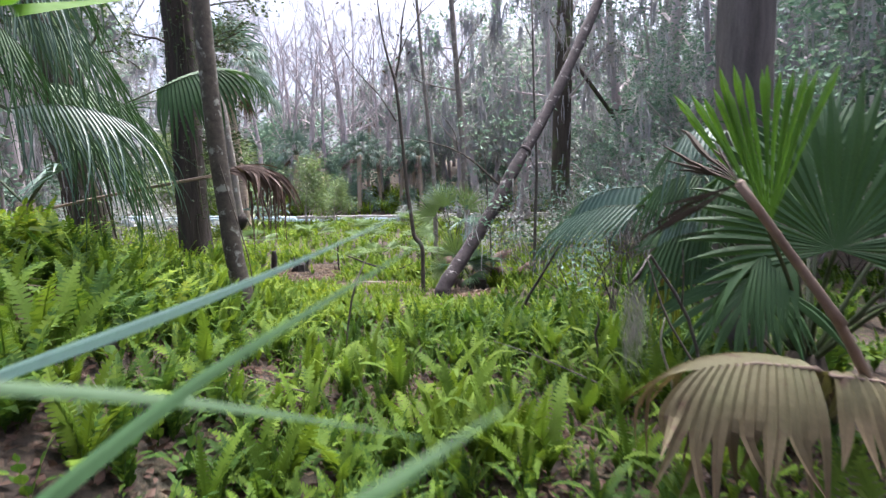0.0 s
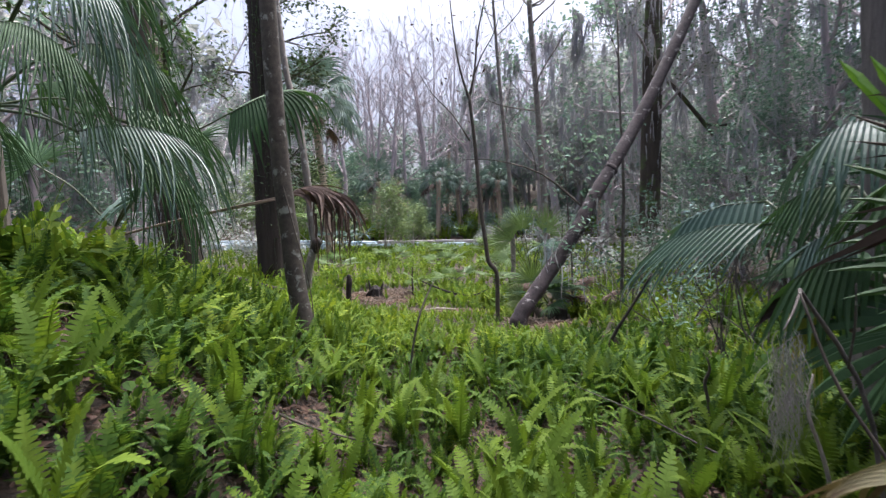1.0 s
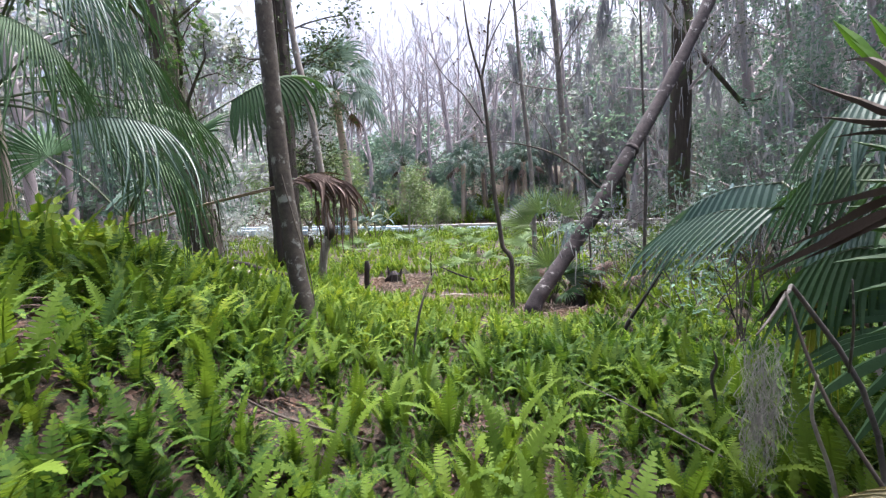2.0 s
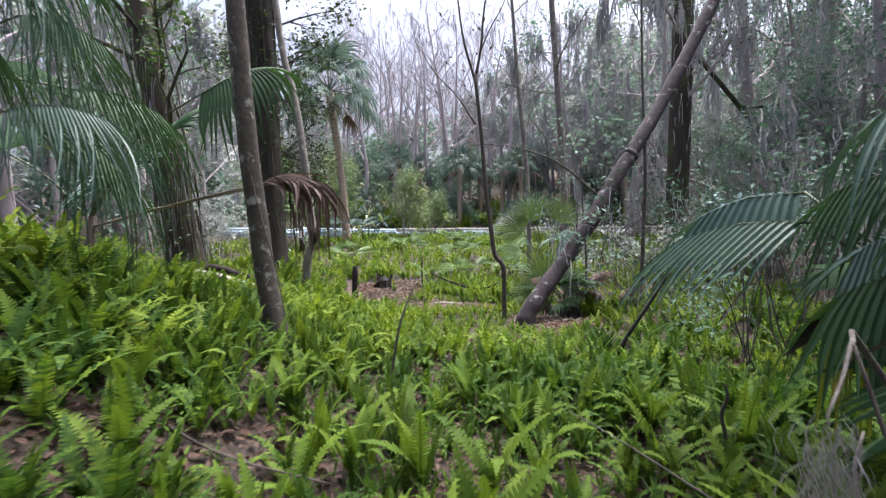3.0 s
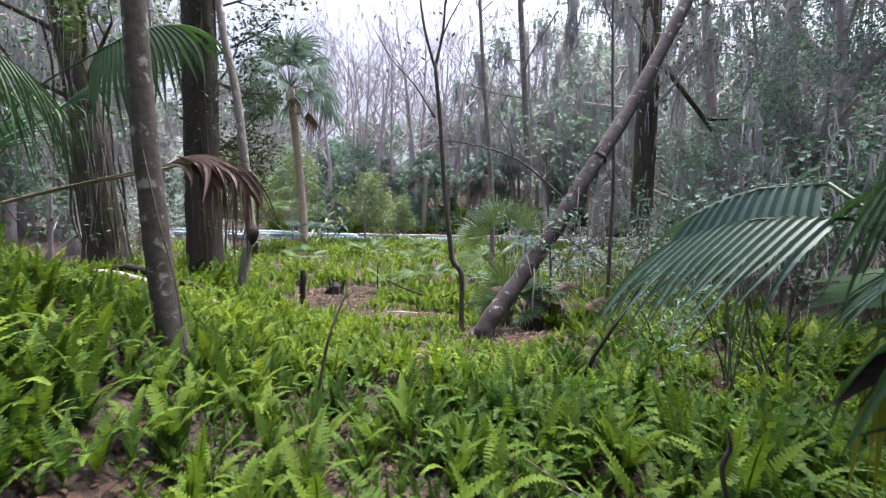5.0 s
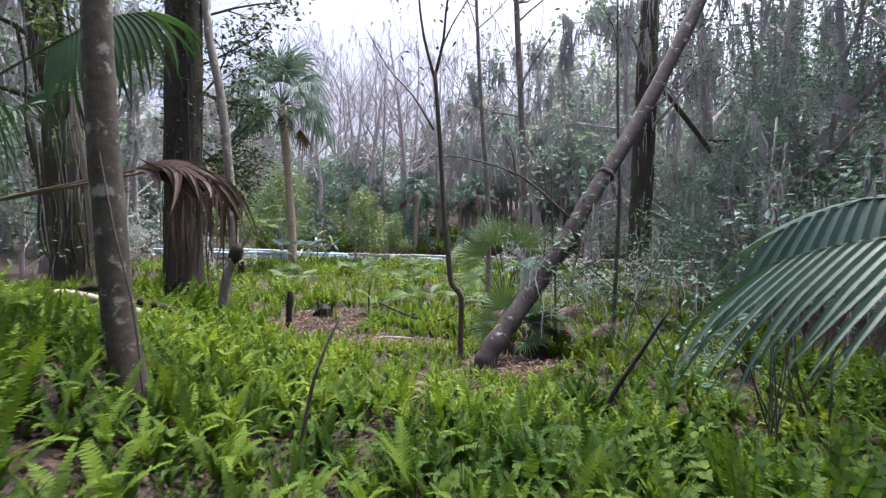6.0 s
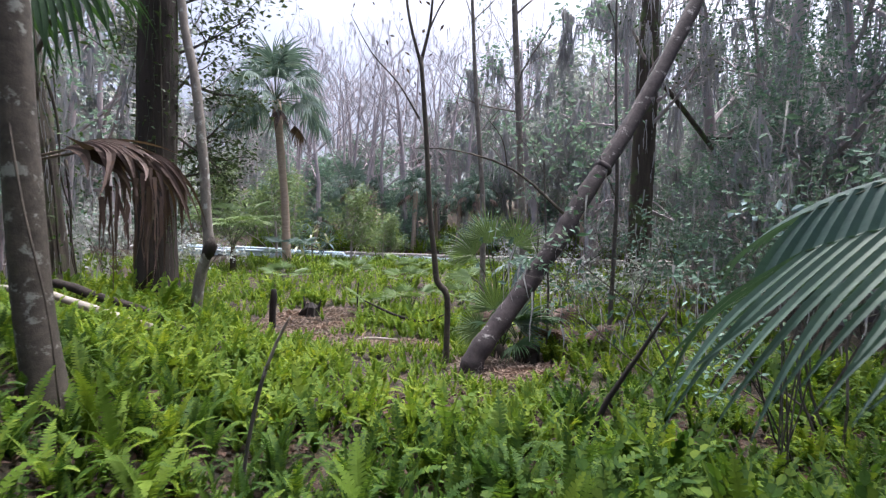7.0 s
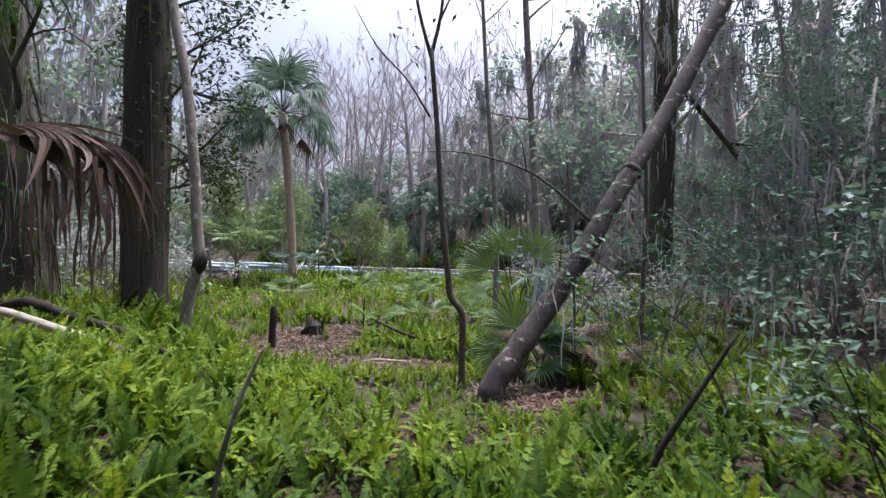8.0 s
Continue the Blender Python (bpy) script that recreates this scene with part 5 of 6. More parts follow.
shrub("twiggy_shrub", (2.7, 9.6), "open grey twiggy shrub with small leaves darkened for shade", 2.6, 301, 5, TWIG_GREY, LEAF_SHADE, 0.095, 420, 0.5, 70, scatter=0.1)
shrub("twiggy_shrub", (3.4, 8.2), "open twiggy shrub with small leaves darkened for shade", 2.4, 302, 5, TWIG_GREY, LEAF_SHADE, 0.095, 420, 0.5, 70, scatter=0.1)
shrub("twiggy_shrub", (2.3, 12.2), "grey twiggy shrub with sparse leaves", 3.0, 303, 5, TWIG_GREY, LEAF_SHADE, 0.095, 420, 0.5, 70, scatter=0.1)
shrub("twiggy_shrub", (4.6, 10.5), "dense twiggy shrub with small leaves", 3.2, 304, 6, TWIG_GREY, LEAF_SHADE, 0.095, 420, 0.5, 70, scatter=0.1)
shrub("twiggy_shrub", (1.0, 13.2), "thin branching shrub with few leaves", 3.2, 305, 3, TWIG_GREY, LEAF_SHADE, 0.065, 342, 0.4, 10)
shrub("twiggy_shrub", (5.6, 8.4), "dense shrub with small leaves darkened for shade", 3.2, 306, 6, TWIG_GREY, LEAF_SHADE, 0.095, 420, 0.5, 70, scatter=0.1)
silver = thing("silvery_shrub", (2.45, 7.2, gz(2.45, 7.2)), "shrub with a cluster of leaves painted pale with sky sheen on thin stems", "shrub", "shrubs")
rng = np.random.default_rng(307)
top_s = np.array([0.0, -0.12, 1.3 - gz(2.45, 7.2)])
knots = top_s + rng.normal(0, 1, (16, 3)) * (0.27, 0.16, 0.1)
for i in range(6):
    q = knots[i]
    limb(silver, "stem", [(rng.normal(0, 0.06), rng.normal(0, 0.06), -0.05), q * (0.35, 0.4, 0.5) + rng.normal(0, 0.05, 3), q * (0.8, 0.8, 0.85), q], [0.007, 0.006, 0.004, 0.002], TWIG_GREY, 5, 10)
g = Geo()
leaves(g, knots[rng.integers(0, 16, 190)] + rng.normal(0, 0.06, (190, 3)), rng, 0.085, 0.55, 0.5, 0.2)
part("foliage", g, LEAF_SHEEN, silver, "blue-green leaves with sky sheen in their colour", kind="stuff")
shrub("black_twig_shrub", (2.75, 7.4), "thin black sparse shrub", 1.4, 310, 2, BLACK_WOOD, LEAF_BUSH, 0.08, 220, 0.4)
for i, (x, y, h, m) in enumerate([(-3.0, 33, 1.5, LEAF_HAZED), (1.2, 27, 2.2, LEAF_HAZED), (3.2, 29, 2.4, LEAF_HAZED), (5.2, 27, 2.6, LEAF_HAZED), (2.6, 16.0, 2.2, LEAF_HAZED), (4.2, 14.2, 2.8, LEAF_SHADE), (6.8, 12.6, 3.2, LEAF_SHADE), (7.4, 15.6, 3.4, LEAF_SHADE), (6.2, 18, 3.0, LEAF_BUSH), (8.8, 10.6, 3.4, LEAF_DARK), (9.5, 13.5, 3.8, LEAF_DARK), (-9.6, 14.4, 2.4, LEAF_HAZED), (-12, 17, 2.6, LEAF_HAZED), (-10.5, 19, 1.8, LEAF_HAZED)]):
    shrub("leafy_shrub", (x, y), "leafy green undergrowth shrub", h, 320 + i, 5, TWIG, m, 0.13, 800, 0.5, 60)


def rosette_shrub(place, label, heads, seed):
    """Stems that carry rosettes of long strap leaves."""
    rng = np.random.default_rng(seed)
    x, y = place
    sh = thing("pale_leaf_shrub", (x, y, gz(x, y)), label, "shrub")
    for hx, hy, hz in heads:
        limb(sh, "stem", [(hx * 0.2, hy * 0.2, -0.05), (hx * 0.6, hy * 0.6, hz * 0.5), (hx, hy, hz)], [0.035, 0.03, 0.022], TWIG_GREY, 6, 8)
        for j in range(11):
            a, el = 2.4 * j + rng.normal(0, 0.2), 1.25 - 0.12 * j
            d = np.array([math.cos(a) * math.cos(el), math.sin(a) * math.cos(el), math.sin(el)])
            s = unit(np.cross(d, [0, 0, 1]))
            L = 0.95 * (0.8 + 0.4 * rng.random())
            rows = []
            for u, w in ((0, 0.02), (0.25, 0.07), (0.55, 0.075), (0.85, 0.04), (1, 0.005)):
                p = np.array([hx, hy, hz]) + d * L * u - (0, 0, 0.35 * u * u * L)
                rows += [p - s * w, p + (0, 0, -0.02), p + s * w]
            q = [[3 * i + m, 3 * i + m + 1, 3 * i + m + 4, 3 * i + m + 3] for i in range(4) for m in (0, 1)]
            part("strap_leaf", Geo().add(np.array(rows), q), CREAM if rng.random() < 0.6 else LEAF_SHEEN, sh)


rosette_shrub((-11.1, 30.5), "pale shrub with long cream and green strap leaves by the creek", [(-0.9, 0, 1.1), (0.0, -0.2, 1.8), (0.9, 0.1, 1.3), (0.3, 0.3, 0.9), (-0.4, -0.3, 0.6)], 311)
# evergreen tree whose leafy sprays hang beside the broad trunk
eg = np.array([-6.8, 12.7, gz(-6.8, 12.7)])
ever = thing("evergreen_tree", eg, "evergreen tree with sprays of small dark leaves against the sky", "tree")
rng = np.random.default_rng(350)
limb(ever, "trunk", [(0, 0, -0.2), (0.05, 0, 2), (0.0, 0.1, 5), (-0.2, 0.1, 9)], [0.14, 0.12, 0.1, 0.06], BARK_DARK, 10, 16)
tips = []
for i, (z, dx, dz, L) in enumerate([(2.6, 0.9, 0.25, 1.7), (3.0, 1.0, 0.6, 2.0), (3.6, 0.9, -0.1, 1.9), (4.3, 1.0, 0.9, 2.0), (5.2, 1.0, 0.35, 2.4), (6.2, 1.0, 0.3, 2.4), (3.2, 0.9, 0.0, 1.5), (7.0, 0.9, 0.4, 2.2), (5.6, -0.8, 0.5, 2.0), (6.6, 0.3, 0.6, 1.8), (4.8, 0.9, -0.1, 1.8)]):
    g = Geo()
    grow(rng, g, (0, 0.05, z), (dx, rng.normal(0, 0.25), dz), 0.85 * L, 0.034, 3, 5, tips, 0.14, -0.02, 0.8, 6, 0.25)
    part("bough", g, TWIG, ever)
g, tips = Geo(), np.array(tips)
leaves(g, tips[rng.integers(0, len(tips), 3000)] + rng.normal(0, 0.17, (3000, 3)), rng, 0.11, 0.5, 0.5, 0.3)
part("foliage", g, LEAF_DARK, ever, kind="stuff")

# ================= the wood behind =================


def tree_kind(name, label, seed, height, r, leaf_n, leaf_mat_, leaf_size, moss_n, boughs, levels, kids, bark=BARK_HAZED, rise=0.3, first=0.35, reach=0.33, moss_len=0.9, hang=0.3, moss_w=0.055, scatter=0.35, lean=0.05):
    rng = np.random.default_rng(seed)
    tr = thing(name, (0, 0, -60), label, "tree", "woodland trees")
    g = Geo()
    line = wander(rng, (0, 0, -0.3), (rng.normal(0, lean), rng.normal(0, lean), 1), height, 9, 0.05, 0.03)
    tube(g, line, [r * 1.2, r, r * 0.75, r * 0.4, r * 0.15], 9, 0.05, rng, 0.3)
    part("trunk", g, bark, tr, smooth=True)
    tips = []
    for i in range(boughs):
        g = Geo()
        u = first + (1 - first) * (i + rng.random()) / boughs
        j = min(int(u * 9), 8)
        p = line[j] + (line[j + 1] - line[j]) * (u * 9 - j)
        a = rng.random() * 6.3
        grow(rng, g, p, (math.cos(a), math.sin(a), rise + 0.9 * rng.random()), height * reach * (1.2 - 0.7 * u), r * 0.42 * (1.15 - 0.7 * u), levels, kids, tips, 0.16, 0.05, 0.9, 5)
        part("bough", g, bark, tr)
    tips = np.array(tips)
    if leaf_n:
        g = Geo()
        pick = tips[rng.integers(0, len(tips), leaf_n)]
        leaves(g, pick + rng.normal(0, scatter, pick.shape), rng, leaf_size, 0.16 if leaf_mat_ is FEATHER else 0.5, 0.5, hang)
        part("crown", g, leaf_mat_, tr, kind="stuff")
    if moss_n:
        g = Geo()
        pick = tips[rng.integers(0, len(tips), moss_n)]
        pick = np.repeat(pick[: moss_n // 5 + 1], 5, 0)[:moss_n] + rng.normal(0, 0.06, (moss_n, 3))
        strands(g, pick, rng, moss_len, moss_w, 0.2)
        part("moss", g, MOSS_HAZED, tr, kind="stuff")
    return tr


KINDS = {
    "bare": [tree_kind("bare_tree", "leafless grey tree with fine branching twigs, paled for haze", 400 + i, 14 + i, 0.15, 0, None, 0, 60, 8, 4, 4, reach=0.5, first=0.2, rise=0.9) for i in range(3)],
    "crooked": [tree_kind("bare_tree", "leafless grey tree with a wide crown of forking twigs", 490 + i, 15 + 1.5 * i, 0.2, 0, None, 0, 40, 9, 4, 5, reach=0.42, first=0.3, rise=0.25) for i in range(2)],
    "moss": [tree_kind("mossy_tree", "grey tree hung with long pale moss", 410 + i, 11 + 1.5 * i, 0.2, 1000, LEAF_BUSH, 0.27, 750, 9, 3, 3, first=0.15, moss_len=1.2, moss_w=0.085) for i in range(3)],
    "leafy": [tree_kind("leafy_tree", "leafy woodland tree with grey moss, its green dulled for haze", 420 + i, 9 + 1.5 * i, 0.17, 1700, LEAF_HAZED, 0.38, 220, 9, 3, 3, first=0.1, moss_w=0.14, scatter=0.45) for i in range(3)],
    "dark": [tree_kind("evergreen_tree", "dark evergreen woodland tree with moss", 430 + i, 12 + i, 0.22, 2900, LEAF_WOOD, 0.15, 600, 10, 3, 3, first=0.1, moss_w=0.05, moss_len=1.1, scatter=0.45) for i in range(2)],
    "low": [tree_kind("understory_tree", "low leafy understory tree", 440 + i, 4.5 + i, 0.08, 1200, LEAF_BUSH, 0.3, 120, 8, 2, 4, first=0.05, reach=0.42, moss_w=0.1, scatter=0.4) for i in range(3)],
    "thicket": [tree_kind("thicket_tree", "dark dense understory tree hung with moss", 470 + i, 6 + 1.5 * i, 0.1, 2900, LEAF_WOOD, 0.14, 320, 10, 3, 3, first=0.06, reach=0.4, moss_w=0.035, scatter=0.35) for i in range(2)],
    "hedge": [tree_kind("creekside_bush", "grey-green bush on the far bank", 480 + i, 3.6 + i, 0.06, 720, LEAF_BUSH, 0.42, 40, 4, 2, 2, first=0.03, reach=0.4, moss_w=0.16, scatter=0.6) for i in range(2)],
    "back": [tree_kind("distant_tree", "distant woodland tree, its green greyed for haze", 460 + i, 11 + 2 * i, 0.2, 900, LEAF_HAZED, 0.6, 160, 4, 3, 3, first=0.12, moss_w=0.25, moss_len=1.6, scatter=0.7) for i in range(2)],
    "feather": [tree_kind("feathery_bush", "pale green feathery bush by the creek", 450, 3.6, 0.06, 2600, FEATHER, 0.3, 0, 12, 2, 4, first=0.05, reach=0.5, scatter=0.3)],
}
SRC_PALM = cabbage_palm((60, -80), 4.2, 1.0, 20, 33, "cabbage palm with drooping fans on the far bank", 0.17, 5, (0.2, 0), 4, 6)
SRC_PALM_LOW = cabbage_palm((64, -80), 1.6, 0.95, 16, 34, "low cabbage palm with drooping fans on the far bank", 0.17, 4, (0.0, 0), 4, 6)
SRC_PALM_TALL = cabbage_palm((68, -80), 7.5, 1.1, 22, 35, "tall slim cabbage palm in the wood", 0.17, 7, (0.4, 0), 4, 6)


def plant(src, x, y, s, turn, sink=0.05):
    m = pose(x, y, gz(x, y) - sink, 0, 0, turn)
    ob = copy_thing(src, m)
    ob.scale = (s, s, s)
    return ob


prng = random.Random(77)


def wood(n, xs, ys, mix, smin=0.8, smax=1.2, keep=lambda x, y: True, gap=1.2):
    placed, tries = [], 0
    while len(placed) < n and tries < n * 30:
        tries += 1
        x, y = prng.uniform(*xs), prng.uniform(*ys)
        if not keep(x, y) or any((x - a) ** 2 + (y - b) ** 2 < gap * gap for a, b in placed):
            continue
        placed.append((x, y))
        plant(prng.choice(KINDS[prng.choice(mix)]), x, y, prng.uniform(smin, smax), prng.uniform(0, 360))


def open_view(x, y):
    """The stretch beyond the creek where only bare crowns stand against the sky."""
    return -0.55 < (x - 0.4) / (y - 3.0) < -0.13


# far bank
wood(40, (-42, 42), (49.2, 55), ["hedge", "low", "moss", "moss"], 0.7, 1.05, lambda x, y: not open_view(x, y), 1.3)
wood(14, (-34, -5), (49.5, 56), ["hedge", "hedge", "low"], 0.7, 1.0, open_view, 1.6)
wood(34, (-48, 48), (54, 66), ["hedge"], 0.9, 1.4, gap=1.6)
wood(56, (-62, 62), (54, 70), ["leafy", "moss", "back", "back", "bare"], 0.9, 1.25, lambda x, y: not open_view(x, y), 1.8)
wood(36, (-80, 80), (70, 96), ["back"], 1.0, 1.35, lambda x, y: not open_view(x, y), 2.4)
wood(10, (-50, -9), (66, 92), ["hedge", "low"], 1.3, 1.9, open_view, 3.0)
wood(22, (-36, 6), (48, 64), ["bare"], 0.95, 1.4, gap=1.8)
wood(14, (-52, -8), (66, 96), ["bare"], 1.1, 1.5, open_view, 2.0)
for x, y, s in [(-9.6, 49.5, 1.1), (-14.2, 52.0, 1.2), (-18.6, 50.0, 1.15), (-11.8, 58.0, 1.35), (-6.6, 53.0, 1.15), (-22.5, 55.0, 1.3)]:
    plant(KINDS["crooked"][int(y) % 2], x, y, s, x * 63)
wood(12, (8, 40), (47, 60), ["moss", "dark", "leafy"], 0.9, 1.2)
wood(6, (0.5, 11), (48.5, 57), ["moss", "moss", "leafy"], 1.2, 1.5, gap=1.6)
for x, y, s, k in [(2.2, 33.5, 1.15, "moss"), (4.6, 31, 1.05, "moss"), (6.6, 28, 1.1, "moss"), (0.9, 36, 1.0, "bare"), (5.8, 35, 1.2, "leafy")]:
    plant(KINDS[k][1], x, y, s, x * 91)
wood(17, (-22, 16), (46.3, 47.4), ["hedge"], 0.34, 0.55, gap=1.4)
# right-hand wood
wood(26, (7.5, 26), (15, 37), ["dark", "moss", "thicket"], 0.85, 1.15, lambda x, y: x > 5.5 + 0.1 * y, 1.5)
wood(14, (5.6, 16), (8.5, 20), ["thicket"], 0.7, 1.1, lambda x, y: x > 6 + 0.05 * y, 1.8)
for x, y, s in [(9.2, 19.5, 1.15), (10.8, 16.5, 1.2), (12.6, 20.5, 1.25), (9.8, 24.5, 1.25), (13.5, 14.0, 1.2)]:
    plant(KINDS["dark"][int(y) % 2], x, y, s, x * 57)
# left-hand wood
wood(22, (-36, -13.5), (17, 36), ["leafy", "moss", "bare", "low"], 0.8, 1.1, lambda x, y: x < -9 - 0.36 * y, 1.8)
wood(14, (-28, -11), (6, 18), ["moss", "leafy", "low", "low"], 0.7, 1.0, lambda x, y: x < -8 - 0.3 * y, 1.8)
wood(5, (-14, -9.5), (-3, 5), ["low", "moss"], 0.7, 0.9, gap=1.8)
wood(12, (-36, -19), (24, 44), ["low", "hedge", "back"], 1.0, 1.4, lambda x, y: x < -10 - 0.42 * y, 2.0)
# behind the path, out of view: trees added to block light
wood(7, (-16, 16), (-26, -9), ["leafy", "dark", "moss", "low"], 0.8, 1.1, gap=2.5)
# thicket added mostly out of view on the right, to shade the palm side
wood(9, (7.8, 14), (-4, 9), ["thicket"], 0.9, 1.25, gap=2.0)
for x, y, s in [(-9.2, 32.0, 1.1), (-14.9, 33.5, 1.5), (-8.0, 35.0, 0.8), (-17.2, 29.5, 1.4)]:
    plant(KINDS["feather"][0], x, y, s, x * 40)
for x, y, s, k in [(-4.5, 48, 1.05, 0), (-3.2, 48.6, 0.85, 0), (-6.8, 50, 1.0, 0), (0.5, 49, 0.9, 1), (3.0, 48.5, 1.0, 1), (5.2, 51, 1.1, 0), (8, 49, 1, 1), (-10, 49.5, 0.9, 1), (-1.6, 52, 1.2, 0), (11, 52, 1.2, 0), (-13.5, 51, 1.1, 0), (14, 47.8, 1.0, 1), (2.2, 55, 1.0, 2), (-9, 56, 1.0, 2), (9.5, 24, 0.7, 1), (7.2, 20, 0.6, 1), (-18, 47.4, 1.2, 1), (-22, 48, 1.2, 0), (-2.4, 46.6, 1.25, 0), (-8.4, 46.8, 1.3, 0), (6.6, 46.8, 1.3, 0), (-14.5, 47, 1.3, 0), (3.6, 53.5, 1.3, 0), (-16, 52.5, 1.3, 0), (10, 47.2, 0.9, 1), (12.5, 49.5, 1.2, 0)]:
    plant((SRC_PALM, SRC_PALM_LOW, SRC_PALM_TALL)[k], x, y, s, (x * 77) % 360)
# the patterns stand behind the path, among the other trees
spot = random.Random(5)
for name in KINDS:
    for src in KINDS[name]:
        x, y = spot.uniform(-30, 30), spot.uniform(-45, -28)
        src.location = (x, y, gz(x, y))
for src, x in ((SRC_PALM, -9), (SRC_PALM_LOW, 3), (SRC_PALM_TALL, 11)):
    src.location = (x, -22, gz(x, -22))

# ================= leaf litter =================


def litter(name, label, n, xs, ys, material, size, seed, slim=0.55, keep=None, up=0.012):
    rng = np.random.default_rng(seed)
    x, y = rng.uniform(*xs, n), rng.uniform(*ys, n)
    if keep is not None:
        ok = keep(x, y)
        x, y = x[ok], y[ok]
    g = Geo()
    leaves(g, np.c_[x, y, ground_z(x, y) + up + 0.03 * rng.random(len(x))], rng, size, slim, 0.18)
    ob = new(name, g.mesh(name, material))
    return tagged(ob, label, "leaf litter", kind="stuff")


def in_clearing(x, y):
    a = ((x + 4.15) / 1.15) ** 2 + ((y - 13.7) / 2.6) ** 2 < 1
    b = ((x + 2.0) / 1.6) ** 2 + ((y - 11.8) / 0.65) ** 2 < 1
    c = ((x - 0.45) / 0.85) ** 2 + ((y - 10.2) / 0.9) ** 2 < 1
    return a | b | c


litter("leaf_litter", "brown dead leaves strewn over the ground", 26000, (-4, 4), (0.8, 9), LITTER, 0.062, 501)
litter("straw_litter", "pale brown straw and leaf litter in the bare clearing", 30000, (-6, 1.5), (9, 16), STRAW, 0.13, 502, 0.22, in_clearing, 0.02)

# ================= ferns =================


def frond_shape(pairs, arch, steep, width, seed, block=1.0, segs=10):
    """A sword-fern frond of length 1 from the origin along +x, arching over; leaflets in pairs along its rib."""
    rng = np.random.default_rng(seed)
    u = np.linspace(0, 1, segs + 1)
    ang = steep - arch * u ** 1.4
    dx, dz = np.cos(ang) / segs, np.sin(ang) / segs
    px, pz = np.r_[0, np.cumsum(dx[:-1])], np.r_[0, np.cumsum(dz[:-1])]
    side = 0.06 * np.sin(u * 2.2 + seed)
    rib = np.stack([px, side * u, pz], 1)
    g = Geo()
    w = np.interp(u, [0, 1], [0.009, 0.004])
    v = np.stack([rib + np.stack([0 * w, w, 0 * w], 1), rib - np.stack([0 * w, w, 0 * w], 1)], 1).reshape(-1, 3)
    g.add(v, [[2 * i, 2 * i + 1, 2 * i + 3, 2 * i + 2] for i in range(segs)])
    t = 0.1 + 0.89 * (np.arange(pairs) + 0.5) / pairs
    c = np.stack([np.interp(t, u, rib[:, i]) for i in range(3)], 1)
    a = np.interp(t, u, ang)
    along = np.stack([np.cos(a), 0 * a, np.sin(a)], 1)
    upn = np.stack([-np.sin(a), 0 * a, np.cos(a)], 1)
    Lf = width * np.minimum(1, (t - 0.02) * 5) * np.clip((1.03 - t) * 2.6, 0.12, 1) ** 0.8
    half = 0.89 / pairs * 0.46 * block
    for sgn in (1, -1):
        s = np.array([0, sgn, 0]) * 1.0 + along * 0.22 + upn * (0.12 + 0.1 * rng.standard_normal((pairs, 1)))
        tip = c + s * Lf[:, None] * (1 + 0.08 * rng.standard_normal((pairs, 1)))
        quad = np.stack([c - along * half, c + along * half, tip + along * half * 0.35, tip - along * half * 0.5], 1)
        if sgn < 0:
            quad = quad[:, ::-1]
        g.add(quad.reshape(-1, 3), np.arange(4 * pairs).reshape(-1, 4))
    return np.concatenate(g.v), np.concatenate(g.q)


def fern_cover(x, y):
    """How thickly the ferns stand: 0 on bare ground."""
    bare = in_clearing(x, y)
    patch = np.sin(1.3 * x + 0.7 * y) + np.sin(0.9 * y - 1.7 * x + 2) + 0.8 * np.sin(2.9 * x + 2.1 * y + 1)
    d = np.clip(0.9 + 0.2 * patch, 0.6, 1)
    d = np.where((np.abs(x - 0.2) < 2.5) & (y < 1.0), d * 0.7, d)
    d = np.where((x > 2.6) & (y < 6), d * 0.6, d)
    gap = ((x + 1.2) / 0.4) ** 2 + ((y - 4.1) / 0.38) ** 2 < 1
    gap |= ((x + 2.6) / 0.35) ** 2 + ((y - 2.95) / 0.35) ** 2 < 1
    gap |= ((x - 3.2) / 0.9) ** 2 + ((y - 10.0) / 0.6) ** 2 < 1
    return np.where(bare, 0.03, np.where(gap, 0.35, d))


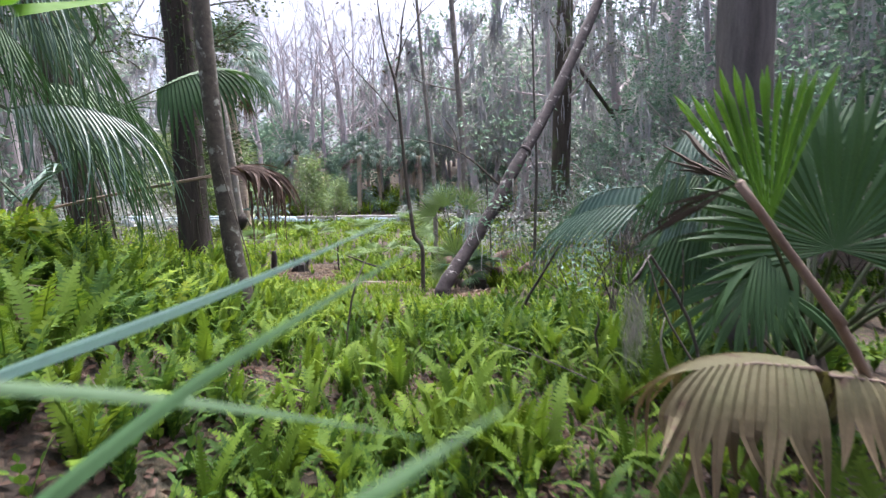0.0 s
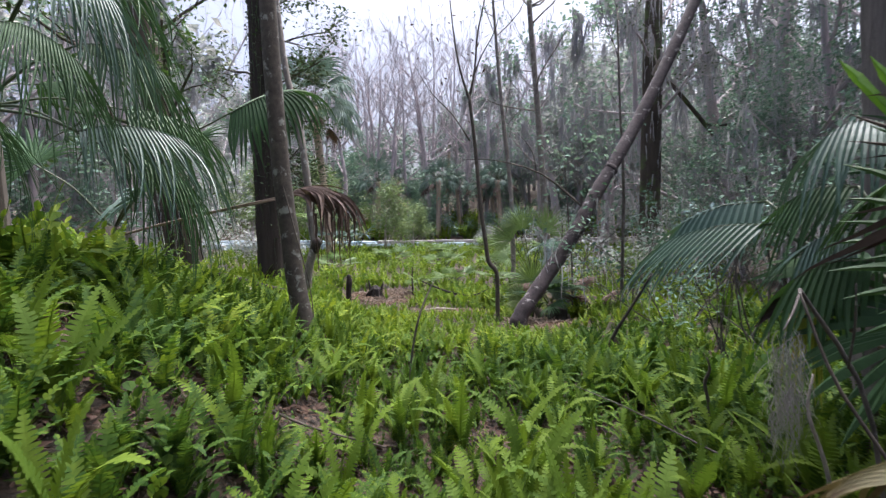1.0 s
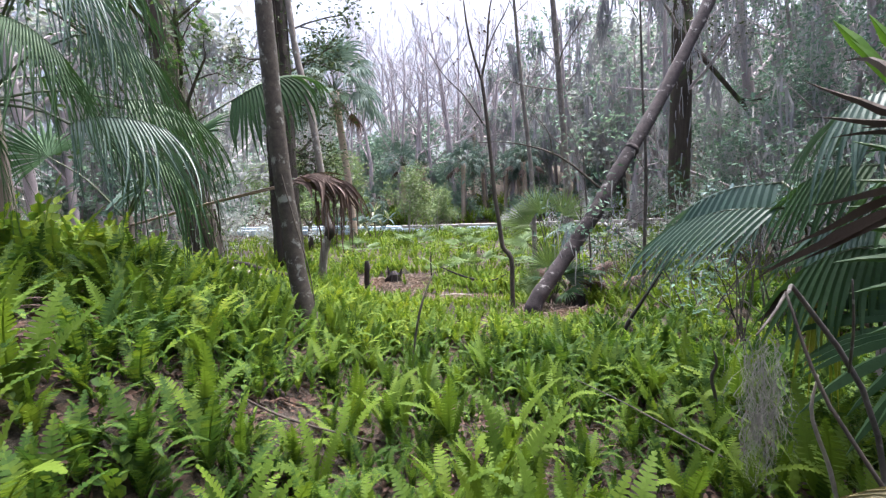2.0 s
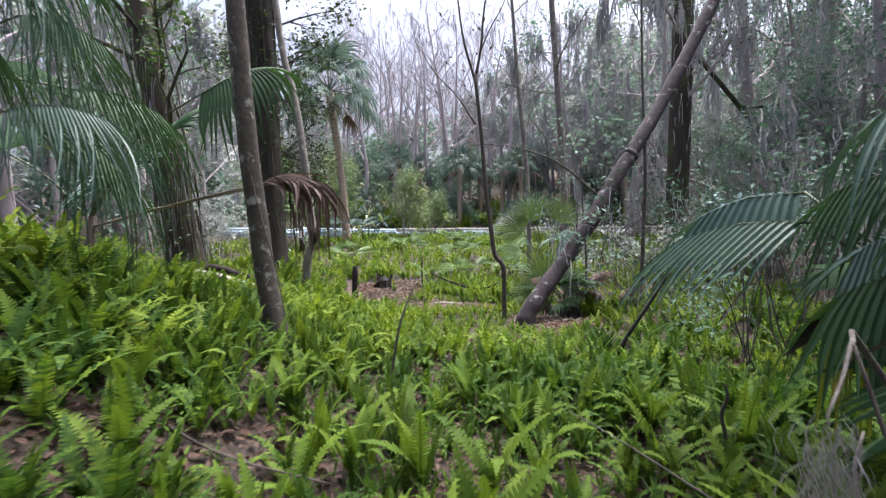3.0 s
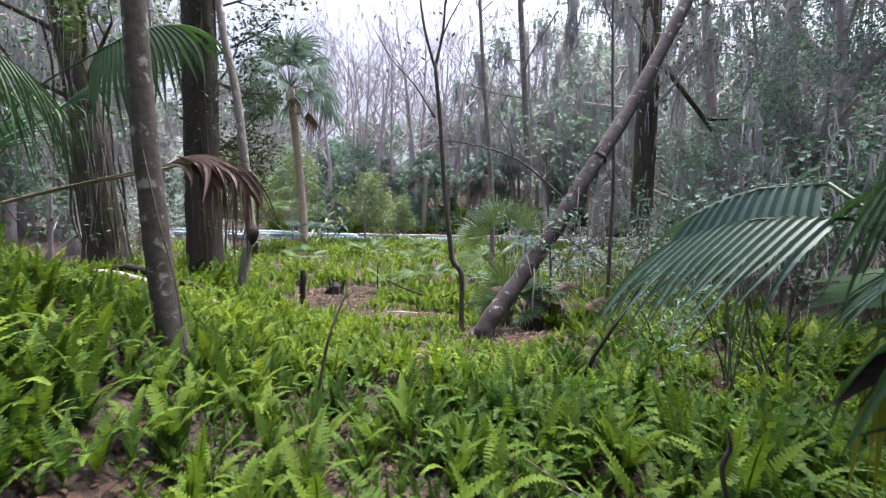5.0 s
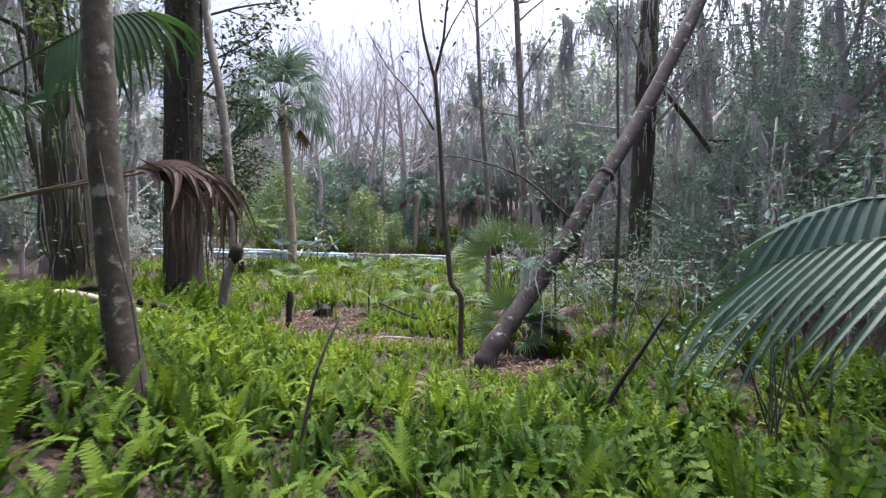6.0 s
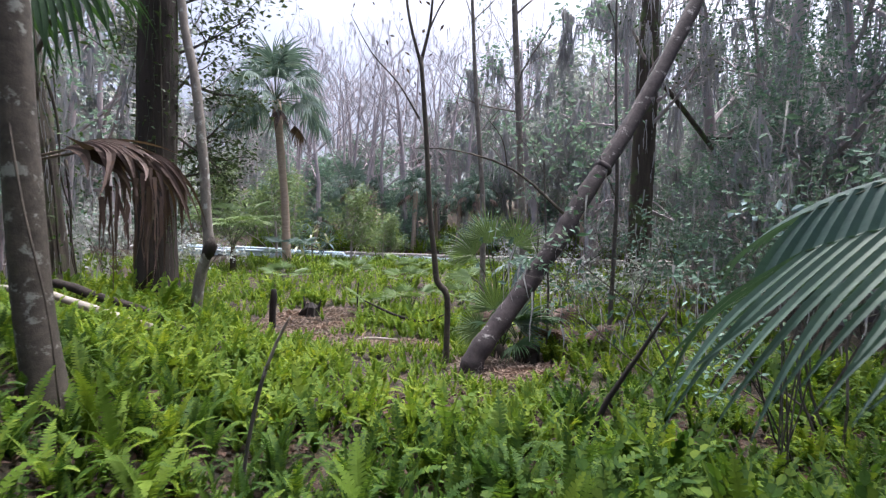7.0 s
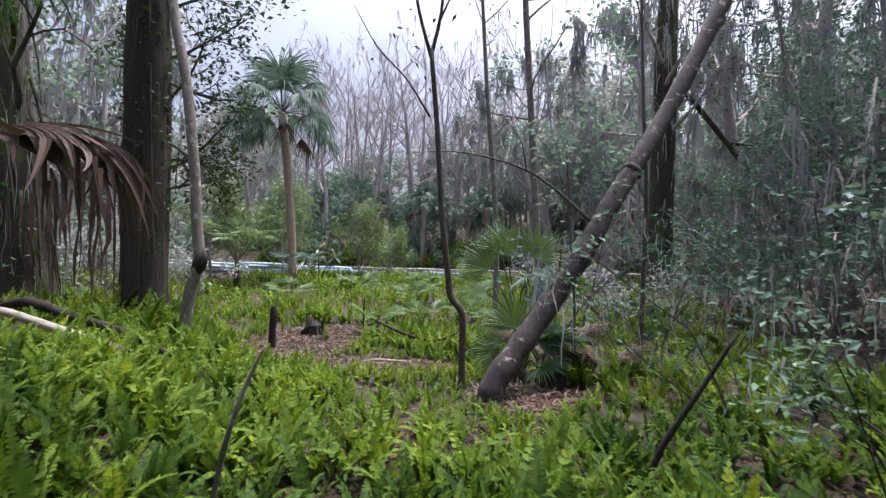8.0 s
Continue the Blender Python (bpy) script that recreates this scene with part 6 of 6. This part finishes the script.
def fern_bed(name, label, density, xs, ys, shapes, per, size, material, seed, skip=None, near_small=0.0):
    rng = np.random.default_rng(seed)
    n = int(density * (xs[1] - xs[0]) * (ys[1] - ys[0]))
    x, y = rng.uniform(*xs, n), rng.uniform(*ys, n)
    ok = rng.random(n) < fern_cover(x, y)
    if skip is not None:
        ok &= ~skip(x, y)
    x, y = x[ok], y[ok]
    z = ground_z(x, y)
    sz = size * (1 + 0.25 * np.clip((-x - 1.4) / 1.6, 0, 1) * (y < 12)) * np.where((y > 7.5) & (y < 12.6) & (x > -4.6) & (x < 0.6), 0.72, np.where(y < 4, 0.85, 1.0)) * (0.65 + 0.6 * rng.random(len(x))) * (0.85 + 0.25 * np.sin(0.8 * x + 1.1 * y))
    px, py, pz, ps = (np.repeat(a, per) for a in (x, y, z, sz))
    m = len(px)
    az = np.tile(np.arange(per) * 6.283 / per, len(x)) + rng.normal(0, 0.5, m)
    ps = ps * (0.7 + 0.5 * rng.random(m))
    pick = rng.integers(0, len(shapes), m)
    g = Geo()
    for k, (v, q) in enumerate(shapes):
        s = pick == k
        c, sn = np.cos(az[s]), np.sin(az[s])
        sc = ps[s][:, None]
        out = np.stack([px[s][:, None] + sc * (c[:, None] * v[:, 0] - sn[:, None] * v[:, 1]),
                        py[s][:, None] + sc * (sn[:, None] * v[:, 0] + c[:, None] * v[:, 1]),
                        pz[s][:, None] + sc * v[:, 2]], -1)
        g.add(out.reshape(-1, 3), (q[None] + (np.arange(s.sum()) * len(v))[:, None, None]).reshape(-1, 4))
    ob = new(name, g.mesh(name, material))
    return tagged(ob, label, "ferns", kind="stuff")


FINE = [frond_shape(21, ar, st, wd, i, 1.25, 7) for i, (ar, st, wd) in enumerate([(0.9, 1.4, 0.085), (1.5, 1.35, 0.075), (0.5, 1.3, 0.09), (1.9, 1.25, 0.08), (1.2, 1.05, 0.09), (0.3, 1.5, 0.075), (0.6, 1.5, 0.095), (2.2, 1.35, 0.07)])]
MID = [frond_shape(8, ar, st, 0.095, 20 + i, 1.3, 4) for i, (ar, st) in enumerate([(0.9, 1.35), (1.5, 1.3), (0.5, 1.2), (1.9, 1.1), (0.3, 1.4)])]
FAR = [frond_shape(4, ar, st, 0.08, 40 + i, 1.1, 4) for i, (ar, st) in enumerate([(0.9, 1.3), (1.5, 1.3), (0.4, 1.3), (1.9, 1.1)])]
fern_bed("fern_bed", "dense bright green sword ferns covering the ground", 25, (-3.8, 3.4), (1.6, 7.2), FINE, 6, 0.43, FERN, 601, lambda x, y: (np.hypot(x - 0.35, y - 2) < 0.6) | (y < 1.9))
fern_bed("fern_bed", "bright green sword ferns on the sloping bank", 14, (-9.0, -3.8), (2.5, 8.0), MID, 7, 0.55, FERN_LIT, 602)
fern_bed("fern_bed", "bright yellow-green ferns round the clearing", 16, (-9, 6), (7.2, 17.0), MID, 6, 0.43, FERN_LIT, 603)
fern_bed("fern_bed", "low green ferns and herbs towards the creek", 8, (-15, 7), (17.0, 36.5), FAR, 5, 0.55, FERN_LIT, 604)
fern_bed("fern_bed", "green ferns under the dense wood", 8, (3.4, 9), (4.0, 13.0), MID, 6, 0.48, FERN, 605)
fern_bed("fern_bed", "tall bright green sword ferns beside the slim trunk", 13, (-4.6, -1.5), (3.9, 8.2), FINE[:5], 6, 0.5, FERN_LIT, 612, lambda x, y: (((x + 1.2) / 0.5) ** 2 + ((y - 4.1) / 0.45) ** 2 < 1) | (np.hypot(x + 2.32, y - 5.93) < 0.25))
fern_bed("bank_herbs", "low green plants on the far creek bank", 5.0, (-24, 18), (45.7, 52.0), FAR, 6, 1.15, FERN_LIT, 606)

fern_bed("fern_bed", "low ferns in front of the bare clearing", 23, (-4.6, 0.8), (7.2, 12.6), MID, 6, 0.42, FERN_LIT, 608)
fern_bed("fern_bed", "green ferns under the shrubs beside the path", 15, (0.9, 4.4), (5.6, 9.6), MID, 7, 0.5, FERN, 609)
fern_bed("herb_layer", "small green seedlings and fern tips between the fronds", 34, (-3.6, 3.2), (1.7, 7.6), FAR, 4, 0.26, FERN, 607)

# the ferns nearest the path, one by one
frng = np.random.default_rng(611)
FROND_MESH = [Geo().add(*s).mesh("frond", FERN_ONE) for s in FINE]
count = 0
while count < 110:
    x, y = frng.uniform(-2.6, 2.0), frng.uniform(2.0, 6.0)
    if frng.random() > float(fern_cover(np.array(x), np.array(y))) or math.hypot(x - 0.4, y - 2) < 0.7:
        continue
    count += 1
    plant_ob = thing("sword_fern", (x, y, gz(x, y)), "bright green sword fern with narrow arching fronds", "fern", "sword ferns")
    size = 0.5 * frng.uniform(0.65, 1.25)
    for j in range(7):
        fr = new("frond", FROND_MESH[int(frng.integers(0, len(FROND_MESH)))])
        fr.parent = plant_ob
        fr.rotation_euler = (frng.normal(0, 0.15), frng.normal(0, 0.12), j * 0.9 + frng.normal(0, 0.35))
        s = size * frng.uniform(0.7, 1.2)
        fr.scale = (s, s, s)
